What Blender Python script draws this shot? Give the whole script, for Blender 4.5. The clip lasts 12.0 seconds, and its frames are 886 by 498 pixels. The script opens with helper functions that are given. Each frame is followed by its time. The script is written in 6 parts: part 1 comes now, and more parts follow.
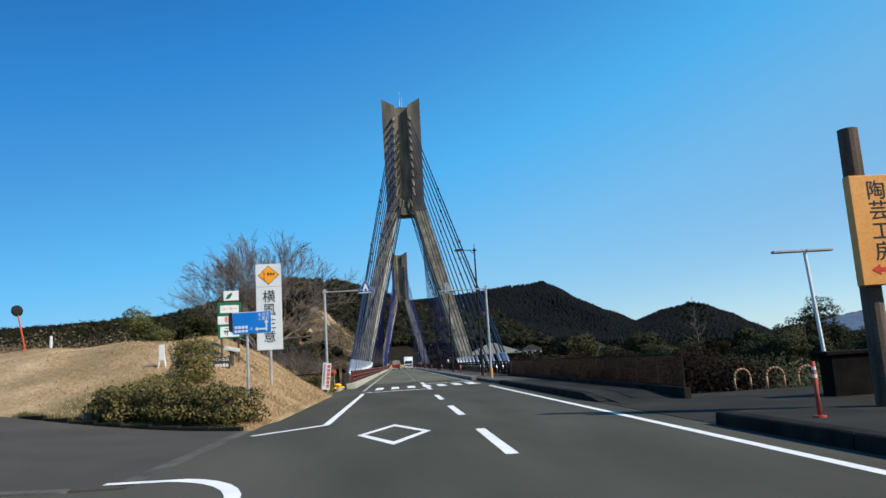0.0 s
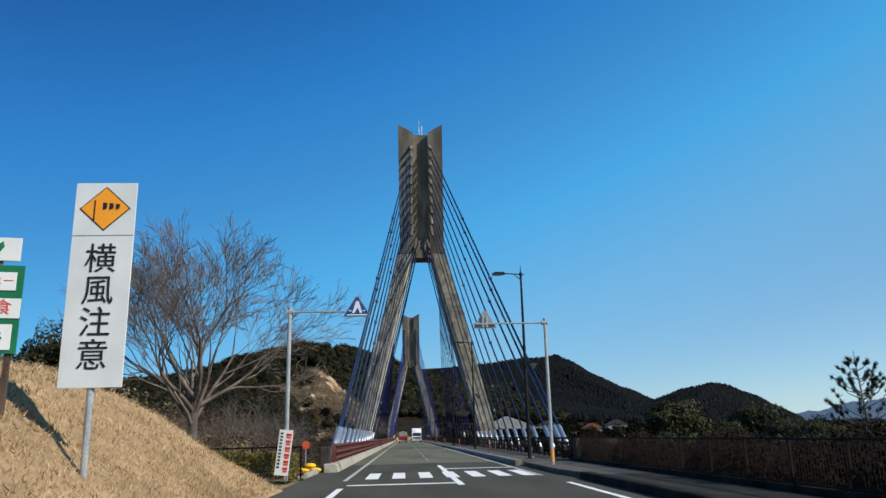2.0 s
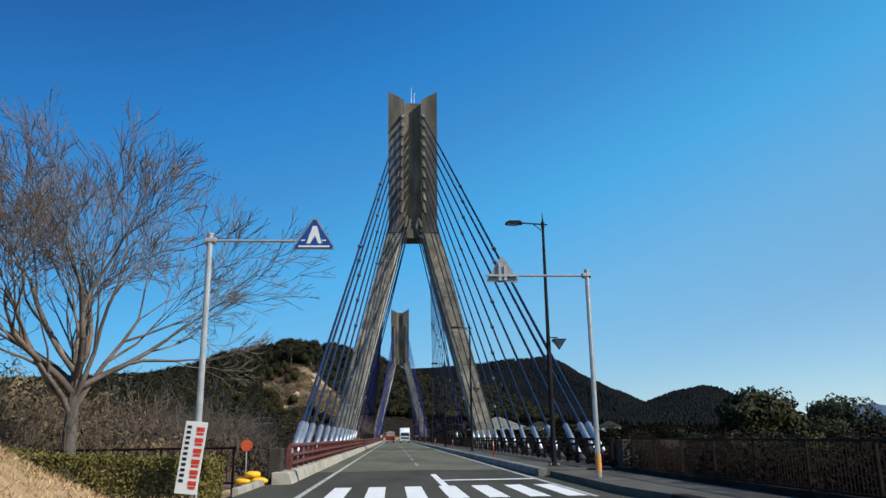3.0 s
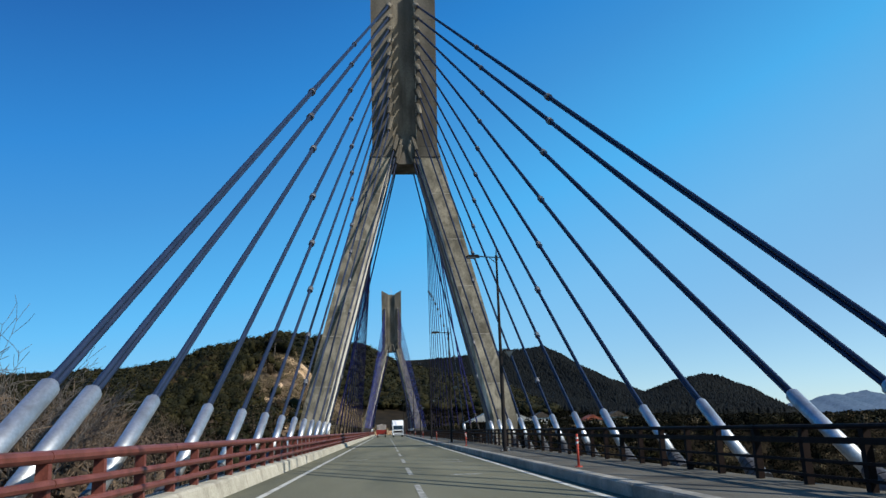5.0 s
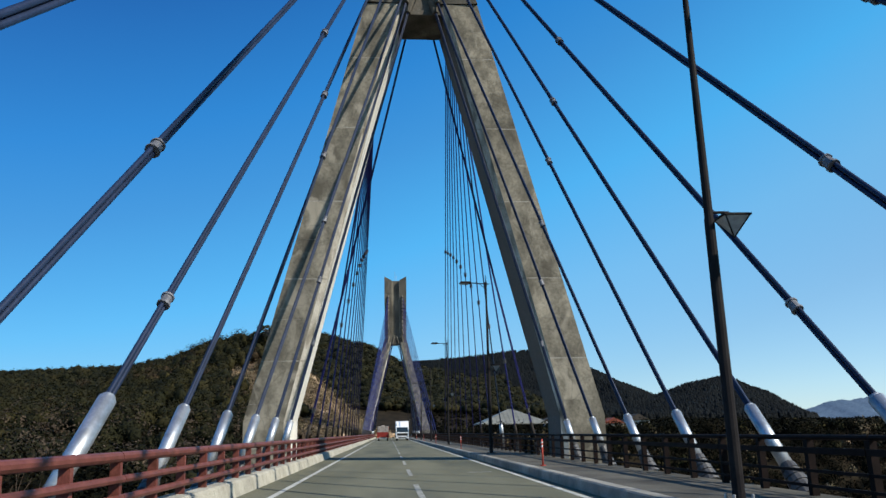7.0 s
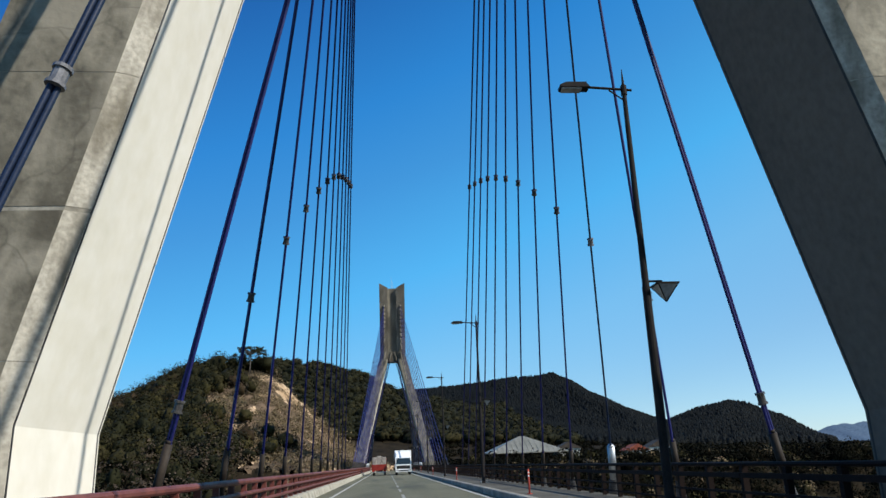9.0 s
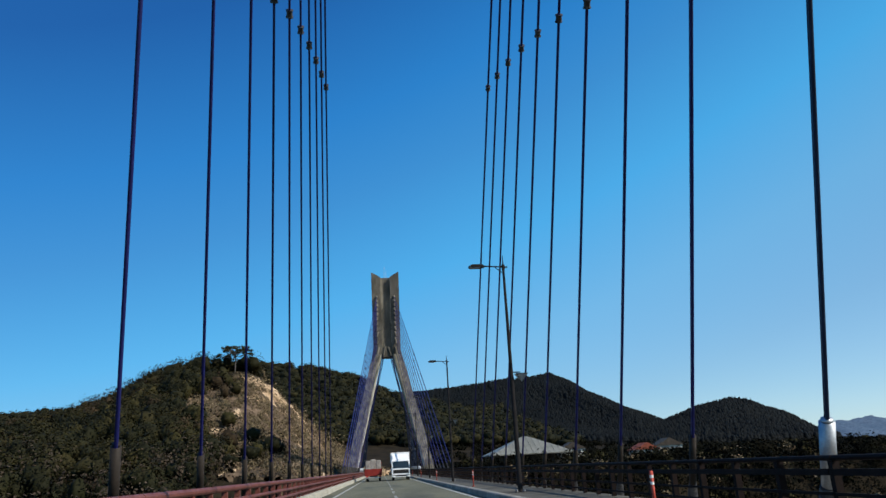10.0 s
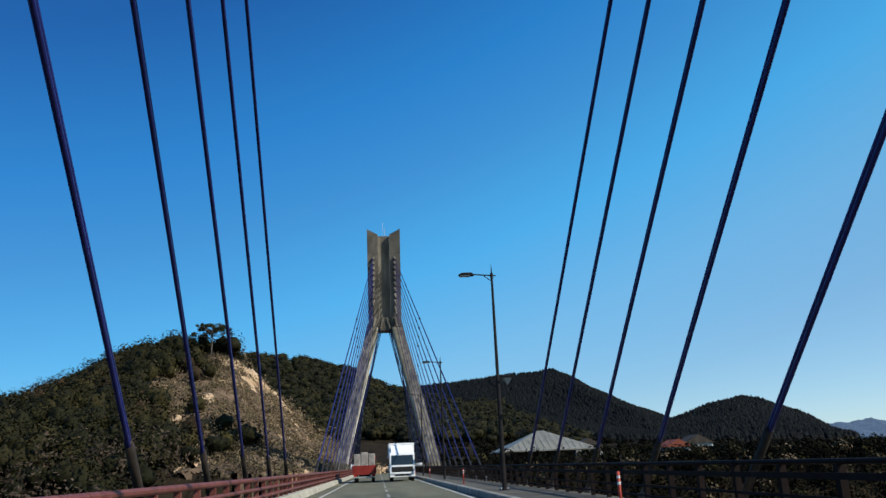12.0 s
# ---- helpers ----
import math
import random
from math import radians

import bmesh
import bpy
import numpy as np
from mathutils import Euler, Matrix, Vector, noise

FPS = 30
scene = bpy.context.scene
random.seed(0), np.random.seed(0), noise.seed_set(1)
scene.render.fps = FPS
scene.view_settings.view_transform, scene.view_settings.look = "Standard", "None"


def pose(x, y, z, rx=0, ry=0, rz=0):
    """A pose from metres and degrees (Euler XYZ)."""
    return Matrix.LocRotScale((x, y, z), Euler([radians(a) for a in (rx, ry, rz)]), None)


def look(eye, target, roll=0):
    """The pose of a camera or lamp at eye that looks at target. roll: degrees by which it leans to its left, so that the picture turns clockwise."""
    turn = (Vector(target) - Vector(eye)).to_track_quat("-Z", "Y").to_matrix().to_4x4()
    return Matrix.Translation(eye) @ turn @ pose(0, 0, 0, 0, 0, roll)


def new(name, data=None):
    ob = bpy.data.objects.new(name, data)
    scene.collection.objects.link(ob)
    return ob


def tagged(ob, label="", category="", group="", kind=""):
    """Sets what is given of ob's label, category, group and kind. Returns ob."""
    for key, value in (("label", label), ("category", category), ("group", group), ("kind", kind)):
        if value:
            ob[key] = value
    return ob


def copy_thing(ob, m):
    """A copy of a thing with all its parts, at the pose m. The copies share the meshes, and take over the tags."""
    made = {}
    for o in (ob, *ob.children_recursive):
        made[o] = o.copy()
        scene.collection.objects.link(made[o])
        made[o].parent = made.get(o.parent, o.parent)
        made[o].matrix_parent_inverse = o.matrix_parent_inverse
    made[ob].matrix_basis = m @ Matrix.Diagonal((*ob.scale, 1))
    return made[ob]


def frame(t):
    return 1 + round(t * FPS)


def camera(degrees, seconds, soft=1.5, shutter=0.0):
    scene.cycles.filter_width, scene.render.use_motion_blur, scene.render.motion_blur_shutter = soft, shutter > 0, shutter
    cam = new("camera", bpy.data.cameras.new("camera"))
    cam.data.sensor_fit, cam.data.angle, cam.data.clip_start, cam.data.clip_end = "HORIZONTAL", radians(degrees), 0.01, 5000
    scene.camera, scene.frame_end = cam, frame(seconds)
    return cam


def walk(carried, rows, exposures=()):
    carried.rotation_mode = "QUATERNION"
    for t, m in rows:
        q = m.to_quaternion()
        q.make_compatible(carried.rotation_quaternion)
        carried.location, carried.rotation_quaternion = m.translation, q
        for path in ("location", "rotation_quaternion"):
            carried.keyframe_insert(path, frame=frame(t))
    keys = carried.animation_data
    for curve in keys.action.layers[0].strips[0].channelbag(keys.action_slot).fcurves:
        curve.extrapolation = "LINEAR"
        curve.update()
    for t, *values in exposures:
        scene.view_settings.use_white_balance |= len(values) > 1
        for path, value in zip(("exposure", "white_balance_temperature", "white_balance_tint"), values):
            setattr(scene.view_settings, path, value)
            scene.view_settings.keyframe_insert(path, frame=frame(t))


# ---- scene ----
cam = camera(61.52, 12.0)
# seconds, x, y, z, yaw to the left, pitch up, roll
ROWS = [
    (0.0, -1.364, 0.000, 1.359, -4.002, 8.631, -3.566),
    (0.5, -1.429, 3.996, 1.339, -3.875, 10.323, -3.829),
    (1.0, -1.471, 8.084, 1.353, -3.987, 11.928, -3.397),
    (1.5, -1.456, 12.333, 1.347, -3.679, 13.308, -3.231),
    (2.0, -1.353, 16.925, 1.391, -3.215, 14.094, -1.395),
    (2.5, -1.239, 21.587, 1.341, -3.478, 14.303, -1.200),
    (3.0, -1.159, 26.423, 1.332, -3.956, 14.126, -0.841),
    (5.0, -0.707, 48.270, 1.285, -4.614, 13.616, -1.623),
    (5.5, -0.692, 53.979, 1.292, -4.746, 14.146, -0.975),
    (6.0, -0.699, 59.835, 1.353, -4.578, 14.373, -1.689),
    (6.5, -0.697, 65.740, 1.330, -4.913, 14.273, -0.406),
    (6.7, -0.699, 68.138, 1.356, -4.447, 13.656, -0.810),
    (8.3, -0.791, 88.632, 1.368, -5.021, 15.764, -2.353),
    (8.5, -0.782, 91.272, 1.421, -4.688, 15.888, -1.883),
    (9.0, -0.758, 97.898, 1.383, -4.791, 16.057, -2.106),
    (9.5, -0.720, 104.615, 1.363, -5.293, 16.200, -2.443),
    (10.0, -0.662, 111.415, 1.340, -5.389, 16.295, -3.123),
    (10.5, -0.609, 118.249, 1.355, -5.637, 16.266, -2.401),
    (11.0, -0.550, 125.106, 1.350, -5.703, 16.252, -2.585),
    (11.5, -0.498, 131.983, 1.311, -5.505, 16.159, -2.143),
    (12.0, -0.462, 138.879, 1.354, -5.464, 16.118, -2.443),
]
walk(cam, [(t, pose(x, y, z, 90 + pitch, 0, yaw) @ pose(0, 0, 0, 0, 0, roll)) for t, x, y, z, yaw, pitch, roll in ROWS], exposures=((0.0, 0.28), (1.0, 0.22), (2.0, 0.13), (3.0, 0.16), (5.0, 0.3), (6.5, 0.32), (8.5, 0.34), (9.0, 0.32), (9.5, 0.18), (10.5, 0.2), (12.0, 0.2)))

# ---- world, sun ----
SUN_AZ, SUN_EL = 57.0, 38.0   # degrees from straight behind towards the right; height
world = bpy.data.worlds.new("sky")
scene.world = world
world.use_nodes = True
wn = world.node_tree.nodes
sky = wn.new("ShaderNodeTexSky")
sky.sky_type = "NISHITA"
sky.sun_disc = False
sky.sun_elevation = radians(SUN_EL)
sky.sun_rotation = radians(180 + SUN_AZ)
sky.air_density, sky.dust_density, sky.ozone_density = 0.9, 0.05, 3.0
tint = wn.new("ShaderNodeHueSaturation")
tint.inputs["Saturation"].default_value = 1.3
world.node_tree.links.new(sky.outputs[0], tint.inputs["Color"])
# dry winter air: deep blue high up and away from the sun, pale towards the horizon and the sun's side
way = wn.new("ShaderNodeTexCoord")
lean = wn.new("ShaderNodeVectorMath")
lean.operation = "DOT_PRODUCT"
lean.inputs[1].default_value = (-0.40, 0.26, 1.3)
world.node_tree.links.new(way.outputs["Generated"], lean.inputs[0])
span = wn.new("ShaderNodeMapRange")
span.inputs["From Min"].default_value, span.inputs["From Max"].default_value = -0.35, 1.4
world.node_tree.links.new(lean.outputs["Value"], span.inputs["Value"])
air = wn.new("ShaderNodeValToRGB")
AIR = ((-0.5, (2.0, 2.8, 3.5)), (-0.1, (1.2, 2.4, 3.55)), (0.07, (0.97, 2.7, 4.3)), (0.24, (0.42, 2.6, 4.95)), (0.4, (0.27, 1.74, 4.0)), (0.52, (0.12, 1.36, 3.75)), (0.7, (0.058, 0.62, 2.3)), (1.0, (0.05, 0.5, 2.0)))
stops = air.color_ramp.elements
for k, (q, c) in enumerate(AIR):
    e = stops[k] if k < 2 else stops.new(1.0)
    e.position = (q + 0.31 + 0.35) / 1.75
    e.color = (c[0] / 6, c[1] / 6, c[2] / 6, 1)
world.node_tree.links.new(span.outputs[0], air.inputs["Fac"])
lift = wn.new("ShaderNodeVectorMath")
lift.operation = "SCALE"
lift.inputs["Scale"].default_value = 6.0
world.node_tree.links.new(air.outputs[0], lift.inputs[0])
even = wn.new("ShaderNodeMix")
even.data_type = "RGBA"
even.inputs[0].default_value = 0.75
world.node_tree.links.new(tint.outputs[0], even.inputs[6])
world.node_tree.links.new(lift.outputs[0], even.inputs[7])
world.node_tree.links.new(even.outputs[2], wn["Background"].inputs["Color"])
wn["Background"].inputs["Strength"].default_value = 0.148
sun = new("sun", bpy.data.lights.new("sun", "SUN"))
sun.data.energy, sun.data.angle, sun.data.color = 4.8, radians(0.5), (1.0, 0.93, 0.82)
sun_way = Vector((math.sin(radians(SUN_AZ)) * math.cos(radians(SUN_EL)), -math.cos(radians(SUN_AZ)) * math.cos(radians(SUN_EL)), math.sin(radians(SUN_EL))))
sun.matrix_world = look(sun_way * 100, (0, 0, 0))


# ---- materials ----
def mat(name, a, b, c=None, rough=0.8, metal=0.0, scale=3.0, fine=40.0, bump=0.15, stretch=(1, 1, 1), island=0.0, thing=0.0, spec=0.2, grain=0.55, crack=0.0, dirt=None, dirt_scale=0.7, dirt_low=0.52, dirt_high=0.7, lime=None):
    """Two or three colours mixed by noise at two scales, a shaped stain layer, bump and piece-wise variation."""
    m = bpy.data.materials.new(name)
    m.use_nodes = True
    n, l = m.node_tree.nodes, m.node_tree.links
    s = n["Principled BSDF"]
    co, mp = n.new("ShaderNodeTexCoord"), n.new("ShaderNodeMapping")
    mp.inputs["Scale"].default_value = stretch
    geo = n.new("ShaderNodeNewGeometry")
    l.new(geo.outputs["Position"], mp.inputs["Vector"])
    big, small = n.new("ShaderNodeTexNoise"), n.new("ShaderNodeTexNoise")
    big.inputs["Scale"].default_value, big.inputs["Detail"].default_value = scale, 5
    small.inputs["Scale"].default_value, small.inputs["Detail"].default_value = fine, 4
    l.new(mp.outputs[0], big.inputs["Vector"])
    l.new(geo.outputs["Position"], small.inputs["Vector"])
    ramp = n.new("ShaderNodeValToRGB")
    ramp.color_ramp.elements[0].position, ramp.color_ramp.elements[1].position = 0.32, 0.68
    ramp.color_ramp.elements[0].color, ramp.color_ramp.elements[1].color = (*a, 1), (*b, 1)
    if c:
        e = ramp.color_ramp.elements.new(0.5)
        e.color = (*c, 1)
    l.new(big.outputs["Fac"], ramp.inputs["Fac"])
    gr = n.new("ShaderNodeMix")
    gr.data_type, gr.blend_type = "RGBA", "OVERLAY"
    gr.inputs[0].default_value = grain
    l.new(ramp.outputs[0], gr.inputs[6])
    l.new(small.outputs["Fac"], gr.inputs[7])
    out = gr.outputs[2]
    if dirt:
        dn, dr, dm = n.new("ShaderNodeTexNoise"), n.new("ShaderNodeMapRange"), n.new("ShaderNodeMix")
        dn.inputs["Scale"].default_value, dn.inputs["Detail"].default_value = dirt_scale, 6
        l.new(mp.outputs[0], dn.inputs["Vector"])
        dr.inputs["From Min"].default_value, dr.inputs["From Max"].default_value = dirt_low, dirt_high
        l.new(dn.outputs["Fac"], dr.inputs["Value"])
        dm.data_type = "RGBA"
        dm.inputs[7].default_value = (*dirt, 1)
        l.new(dr.outputs[0], dm.inputs[0])
        l.new(out, dm.inputs[6])
        out = dm.outputs[2]
    if lime:
        ln, lr, lm = n.new("ShaderNodeTexNoise"), n.new("ShaderNodeMapRange"), n.new("ShaderNodeMix")
        ln.inputs["Scale"].default_value, ln.inputs["Detail"].default_value, ln.inputs["Distortion"].default_value = 0.9, 7, 0.6
        l.new(mp.outputs[0], ln.inputs["Vector"])
        lr.inputs["From Min"].default_value, lr.inputs["From Max"].default_value, lr.inputs["To Max"].default_value = 0.56, 0.66, 0.75
        l.new(ln.outputs["Fac"], lr.inputs["Value"])
        lm.data_type = "RGBA"
        lm.inputs[7].default_value = (*lime, 1)
        l.new(lr.outputs[0], lm.inputs[0])
        l.new(out, lm.inputs[6])
        out = lm.outputs[2]
    if crack:
        wn_, vo, cr, cm = n.new("ShaderNodeVectorMath"), n.new("ShaderNodeTexVoronoi"), n.new("ShaderNodeMapRange"), n.new("ShaderNodeMix")
        wob = n.new("ShaderNodeTexNoise")
        wob.inputs["Scale"].default_value = 1.3
        l.new(geo.outputs["Position"], wob.inputs["Vector"])
        l.new(geo.outputs["Position"], wn_.inputs[0])
        l.new(wob.outputs["Color"], wn_.inputs[1])
        vo.feature = "DISTANCE_TO_EDGE"
        vo.inputs["Scale"].default_value = crack
        l.new(wn_.outputs[0], vo.inputs["Vector"])
        cr.inputs["From Max"].default_value, cr.inputs["To Min"].default_value, cr.inputs["To Max"].default_value = 0.022, 0.3, 0.0
        l.new(vo.outputs["Distance"], cr.inputs["Value"])
        cm.data_type = "RGBA"
        cm.inputs[7].default_value = (*[q * 0.5 for q in a], 1)
        l.new(cr.outputs[0], cm.inputs[0])
        l.new(out, cm.inputs[6])
        out = cm.outputs[2]
    for amount, source in ((island, geo.outputs["Random Per Island"]), (thing, n.new("ShaderNodeObjectInfo").outputs["Random"])):
        if amount:
            hv, rg = n.new("ShaderNodeHueSaturation"), n.new("ShaderNodeMapRange")
            rg.inputs["To Min"].default_value, rg.inputs["To Max"].default_value = 1 - amount, 1 + amount
            l.new(source, rg.inputs["Value"])
            l.new(rg.outputs[0], hv.inputs["Value"])
            l.new(out, hv.inputs["Color"])
            out = hv.outputs[0]
    l.new(out, s.inputs["Base Color"])
    s.inputs["Roughness"].default_value, s.inputs["Metallic"].default_value = rough, metal
    s.inputs["Specular IOR Level"].default_value = spec
    if bump:
        bp = n.new("ShaderNodeBump")
        bp.inputs["Strength"].default_value, bp.inputs["Distance"].default_value = bump, 0.02
        l.new(small.outputs["Fac"], bp.inputs["Height"])
        l.new(bp.outputs[0], s.inputs["Normal"])
    return m


ASPHALT = mat("asphalt", (0.056, 0.055, 0.042), (0.08, 0.078, 0.062), rough=0.85, scale=0.6, fine=90, bump=0.4, dirt=(0.096, 0.092, 0.074), dirt_scale=0.25, dirt_low=0.5, dirt_high=0.75, stretch=(1, 0.25, 1), spec=0.06)
DECK_ASPHALT = mat("old_asphalt", (0.115, 0.115, 0.082), (0.158, 0.156, 0.112), rough=0.9, scale=0.5, fine=60, bump=0.4, dirt=(0.08, 0.085, 0.068), dirt_scale=0.35, stretch=(1, 0.15, 1), spec=0.06)
APRON = mat("side_asphalt", (0.06, 0.055, 0.048), (0.08, 0.074, 0.064), rough=0.9, scale=0.4, fine=60, bump=0.3, spec=0.06)
LINE_PAINT = mat("faded_line_paint", (0.34, 0.345, 0.31), (0.52, 0.52, 0.48), rough=0.75, scale=2.5, fine=50, bump=0.1, grain=0.4, dirt=(0.2, 0.2, 0.17), dirt_scale=1.2)
HOOP_STEEL = mat("rusty_hoop_steel", (0.26, 0.12, 0.07), (0.42, 0.24, 0.16), rough=0.6, scale=6, fine=30, bump=0.1)
PAINT = mat("road_paint", (0.68, 0.69, 0.66), (0.8, 0.8, 0.77), rough=0.7, scale=2, fine=50, bump=0.1, grain=0.35)
WORN = mat("worn_paint", (0.11, 0.115, 0.092), (0.4, 0.4, 0.37), rough=0.8, scale=3.5, fine=50, bump=0.1)
CONCRETE = mat("weathered_concrete", (0.105, 0.096, 0.074), (0.27, 0.245, 0.188), c=(0.18, 0.164, 0.126), rough=0.9, scale=1.1, fine=8, bump=0.5, stretch=(1, 1, 0.7), thing=0.16, dirt=(0.1, 0.09, 0.068), dirt_scale=0.8, dirt_low=0.52, dirt_high=0.66, crack=0.6, lime=(0.33, 0.3, 0.235))
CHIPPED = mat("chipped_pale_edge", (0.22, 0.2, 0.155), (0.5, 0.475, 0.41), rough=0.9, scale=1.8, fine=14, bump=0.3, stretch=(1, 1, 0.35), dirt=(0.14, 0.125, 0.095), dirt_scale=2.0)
# facing of the leg turned from the sun, its shade put into the colour
INNER_CONCRETE = mat("shade_toned_concrete", (0.085, 0.078, 0.068), (0.125, 0.115, 0.1), rough=0.85, scale=0.35, fine=6, bump=0.15, stretch=(1, 1, 0.3), grain=0.3)
HEAD_CONCRETE = mat("soot_stained_concrete", (0.062, 0.057, 0.046), (0.175, 0.16, 0.13), c=(0.112, 0.102, 0.083), rough=0.9, scale=0.7, fine=9, bump=0.35, stretch=(1, 1, 0.25), thing=0.3, dirt=(0.062, 0.055, 0.044), dirt_scale=0.9, dirt_low=0.5, dirt_high=0.7)
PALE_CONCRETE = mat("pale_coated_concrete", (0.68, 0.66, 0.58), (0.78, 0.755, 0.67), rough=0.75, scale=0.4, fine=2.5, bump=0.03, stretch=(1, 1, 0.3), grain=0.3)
KERB = mat("kerb_concrete", (0.3, 0.285, 0.23), (0.43, 0.41, 0.34), rough=0.9, scale=1.5, fine=30, bump=0.3, thing=0.06, dirt=(0.25, 0.23, 0.19), dirt_scale=1.8)
# kerb concrete with the shade of its road-side face put into the colour
KERB_DARK = mat("shade_dark_kerb_concrete", (0.01, 0.009, 0.008), (0.028, 0.026, 0.022), rough=0.9, scale=1.5, fine=30, bump=0.3, thing=0.12, spec=0.06)
FOOTWAY = mat("footway_asphalt", (0.08, 0.076, 0.064), (0.12, 0.114, 0.096), rough=0.9, scale=0.7, fine=50, bump=0.3, dirt=(0.055, 0.052, 0.046), dirt_scale=0.5, spec=0.06)
GIRDER = mat("girder_concrete", (0.2, 0.19, 0.17), (0.3, 0.285, 0.25), rough=0.9, scale=0.5, fine=12, bump=0.2)
RAIL_RED = mat("red_brown_rail_paint", (0.11, 0.032, 0.026), (0.165, 0.056, 0.042), rough=0.5, scale=4, fine=40, bump=0.08, dirt=(0.09, 0.03, 0.02), dirt_scale=3)
# darkened copy of the red-brown rail paint, for the railing's shaded side
RAIL_DARK = mat("shade_dark_rail_paint", (0.006, 0.0036, 0.0032), (0.013, 0.0075, 0.0065), rough=0.7, scale=4, fine=40, bump=0.08, spec=0.1)
CABLE = mat("cable_sheath", (0.010, 0.019, 0.045), (0.016, 0.028, 0.064), rough=0.5, scale=2, fine=30, bump=0.05, spec=0.2)
PIPE = mat("galvanised_pipe", (0.38, 0.41, 0.44), (0.5, 0.53, 0.56), rough=0.5, metal=0.85, scale=3, fine=25, bump=0.04, grain=0.3, dirt=(0.33, 0.34, 0.35), dirt_scale=4)
NAVY_CABLE = mat("navy_cable_sheath", (0.007, 0.009, 0.08), (0.012, 0.014, 0.11), rough=0.5, scale=2, fine=30, bump=0.05, spec=0.3)
CLAMP = mat("clamp_steel", (0.05, 0.05, 0.055), (0.1, 0.1, 0.1), rough=0.5, metal=0.3, scale=5, fine=40, bump=0.05)
COLLAR = mat("bare_collar_steel", (0.1, 0.105, 0.12), (0.19, 0.195, 0.21), rough=0.55, metal=0.2, scale=6, fine=40, bump=0.05)
POLE_DARK = mat("brown_pole_paint", (0.011, 0.01, 0.011), (0.02, 0.018, 0.018), rough=0.7, scale=3, fine=30, bump=0.05, spec=0.1)
STEEL = mat("grey_steel", (0.36, 0.37, 0.37), (0.48, 0.48, 0.47), rough=0.45, metal=0.5, scale=3, fine=30, bump=0.05)
SIGN_BACK = mat("sign_back_metal", (0.28, 0.28, 0.28), (0.36, 0.36, 0.36), rough=0.5, metal=0.6, scale=3, fine=30, bump=0.03)
WHITE = mat("white_sign_sheet", (0.6, 0.62, 0.61), (0.69, 0.7, 0.69), rough=0.5, scale=1.5, fine=30, bump=0.02, grain=0.1)
BLACK = mat("black_lettering", (0.015, 0.015, 0.018), (0.025, 0.025, 0.028), rough=0.6, scale=2, fine=30, bump=0)
BLUE = mat("blue_sign_sheet", (0.006, 0.16, 0.52), (0.01, 0.19, 0.6), rough=0.45, scale=2, fine=20, bump=0.02, grain=0.15)
DEEP_BLUE = mat("deep_blue_sign_sheet", (0.01, 0.05, 0.2), (0.015, 0.07, 0.26), rough=0.5, scale=2, fine=20, bump=0.02, grain=0.15)
GREEN = mat("green_sign_sheet", (0.01, 0.12, 0.05), (0.015, 0.16, 0.07), rough=0.5, scale=2, fine=20, bump=0.02, grain=0.15)
ORANGE = mat("orange_sign_sheet", (0.85, 0.3, 0.02), (0.9, 0.36, 0.03), rough=0.5, scale=2, fine=20, bump=0.02, grain=0.15)
RED = mat("red_paint", (0.5, 0.04, 0.02), (0.6, 0.06, 0.03), rough=0.5, scale=2, fine=20, bump=0.02)
ORANGE_PLASTIC = mat("orange_plastic", (0.5, 0.075, 0.03), (0.6, 0.11, 0.045), rough=0.5, scale=2, fine=20, bump=0.02)
YELLOW = mat("yellow_plastic", (0.75, 0.4, 0.02), (0.85, 0.5, 0.04), rough=0.5, scale=2, fine=20, bump=0.05)
TAN_BOARD = mat("varnished_tan_board", (0.62, 0.27, 0.07), (0.72, 0.35, 0.11), rough=0.45, scale=1.5, fine=20, bump=0.05, stretch=(1, 1, 0.15), grain=0.3)
OLD_WOOD = mat("weathered_wood", (0.05, 0.032, 0.022), (0.14, 0.1, 0.075), rough=0.85, scale=4, fine=30, bump=0.4, stretch=(1, 1, 0.15))
BARK = mat("grey_bark", (0.055, 0.049, 0.044), (0.15, 0.135, 0.122), rough=0.9, scale=2, fine=35, bump=0.4, stretch=(1, 1, 0.3))
TWIG = mat("grey_brown_twigs", (0.075, 0.058, 0.05), (0.2, 0.165, 0.14), rough=0.9, scale=1.2, fine=20, bump=0.2, island=0.2)
DRY_GRASS = mat("dry_grass_blades", (0.3, 0.2, 0.105), (0.52, 0.375, 0.215), rough=0.9, scale=1.2, fine=20, bump=0.1, island=0.3)
SOIL = mat("winter_ground", (0.25, 0.175, 0.1), (0.45, 0.325, 0.19), c=(0.32, 0.222, 0.12), rough=0.95, scale=0.35, fine=6, bump=0.5, dirt=(0.12, 0.1, 0.04), dirt_scale=0.15, dirt_low=0.5, dirt_high=0.65)
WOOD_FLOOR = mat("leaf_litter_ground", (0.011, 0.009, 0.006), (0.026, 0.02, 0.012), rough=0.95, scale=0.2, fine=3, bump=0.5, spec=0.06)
HEDGE_LEAF = mat("hedge_leaves", (0.075, 0.07, 0.017), (0.18, 0.15, 0.045), rough=0.6, scale=1.5, fine=15, bump=0, island=0.4)
BUSH_LEAF = mat("brownish_azalea_leaves", (0.062, 0.058, 0.016), (0.15, 0.118, 0.042), rough=0.6, scale=1.5, fine=15, bump=0, island=0.3)
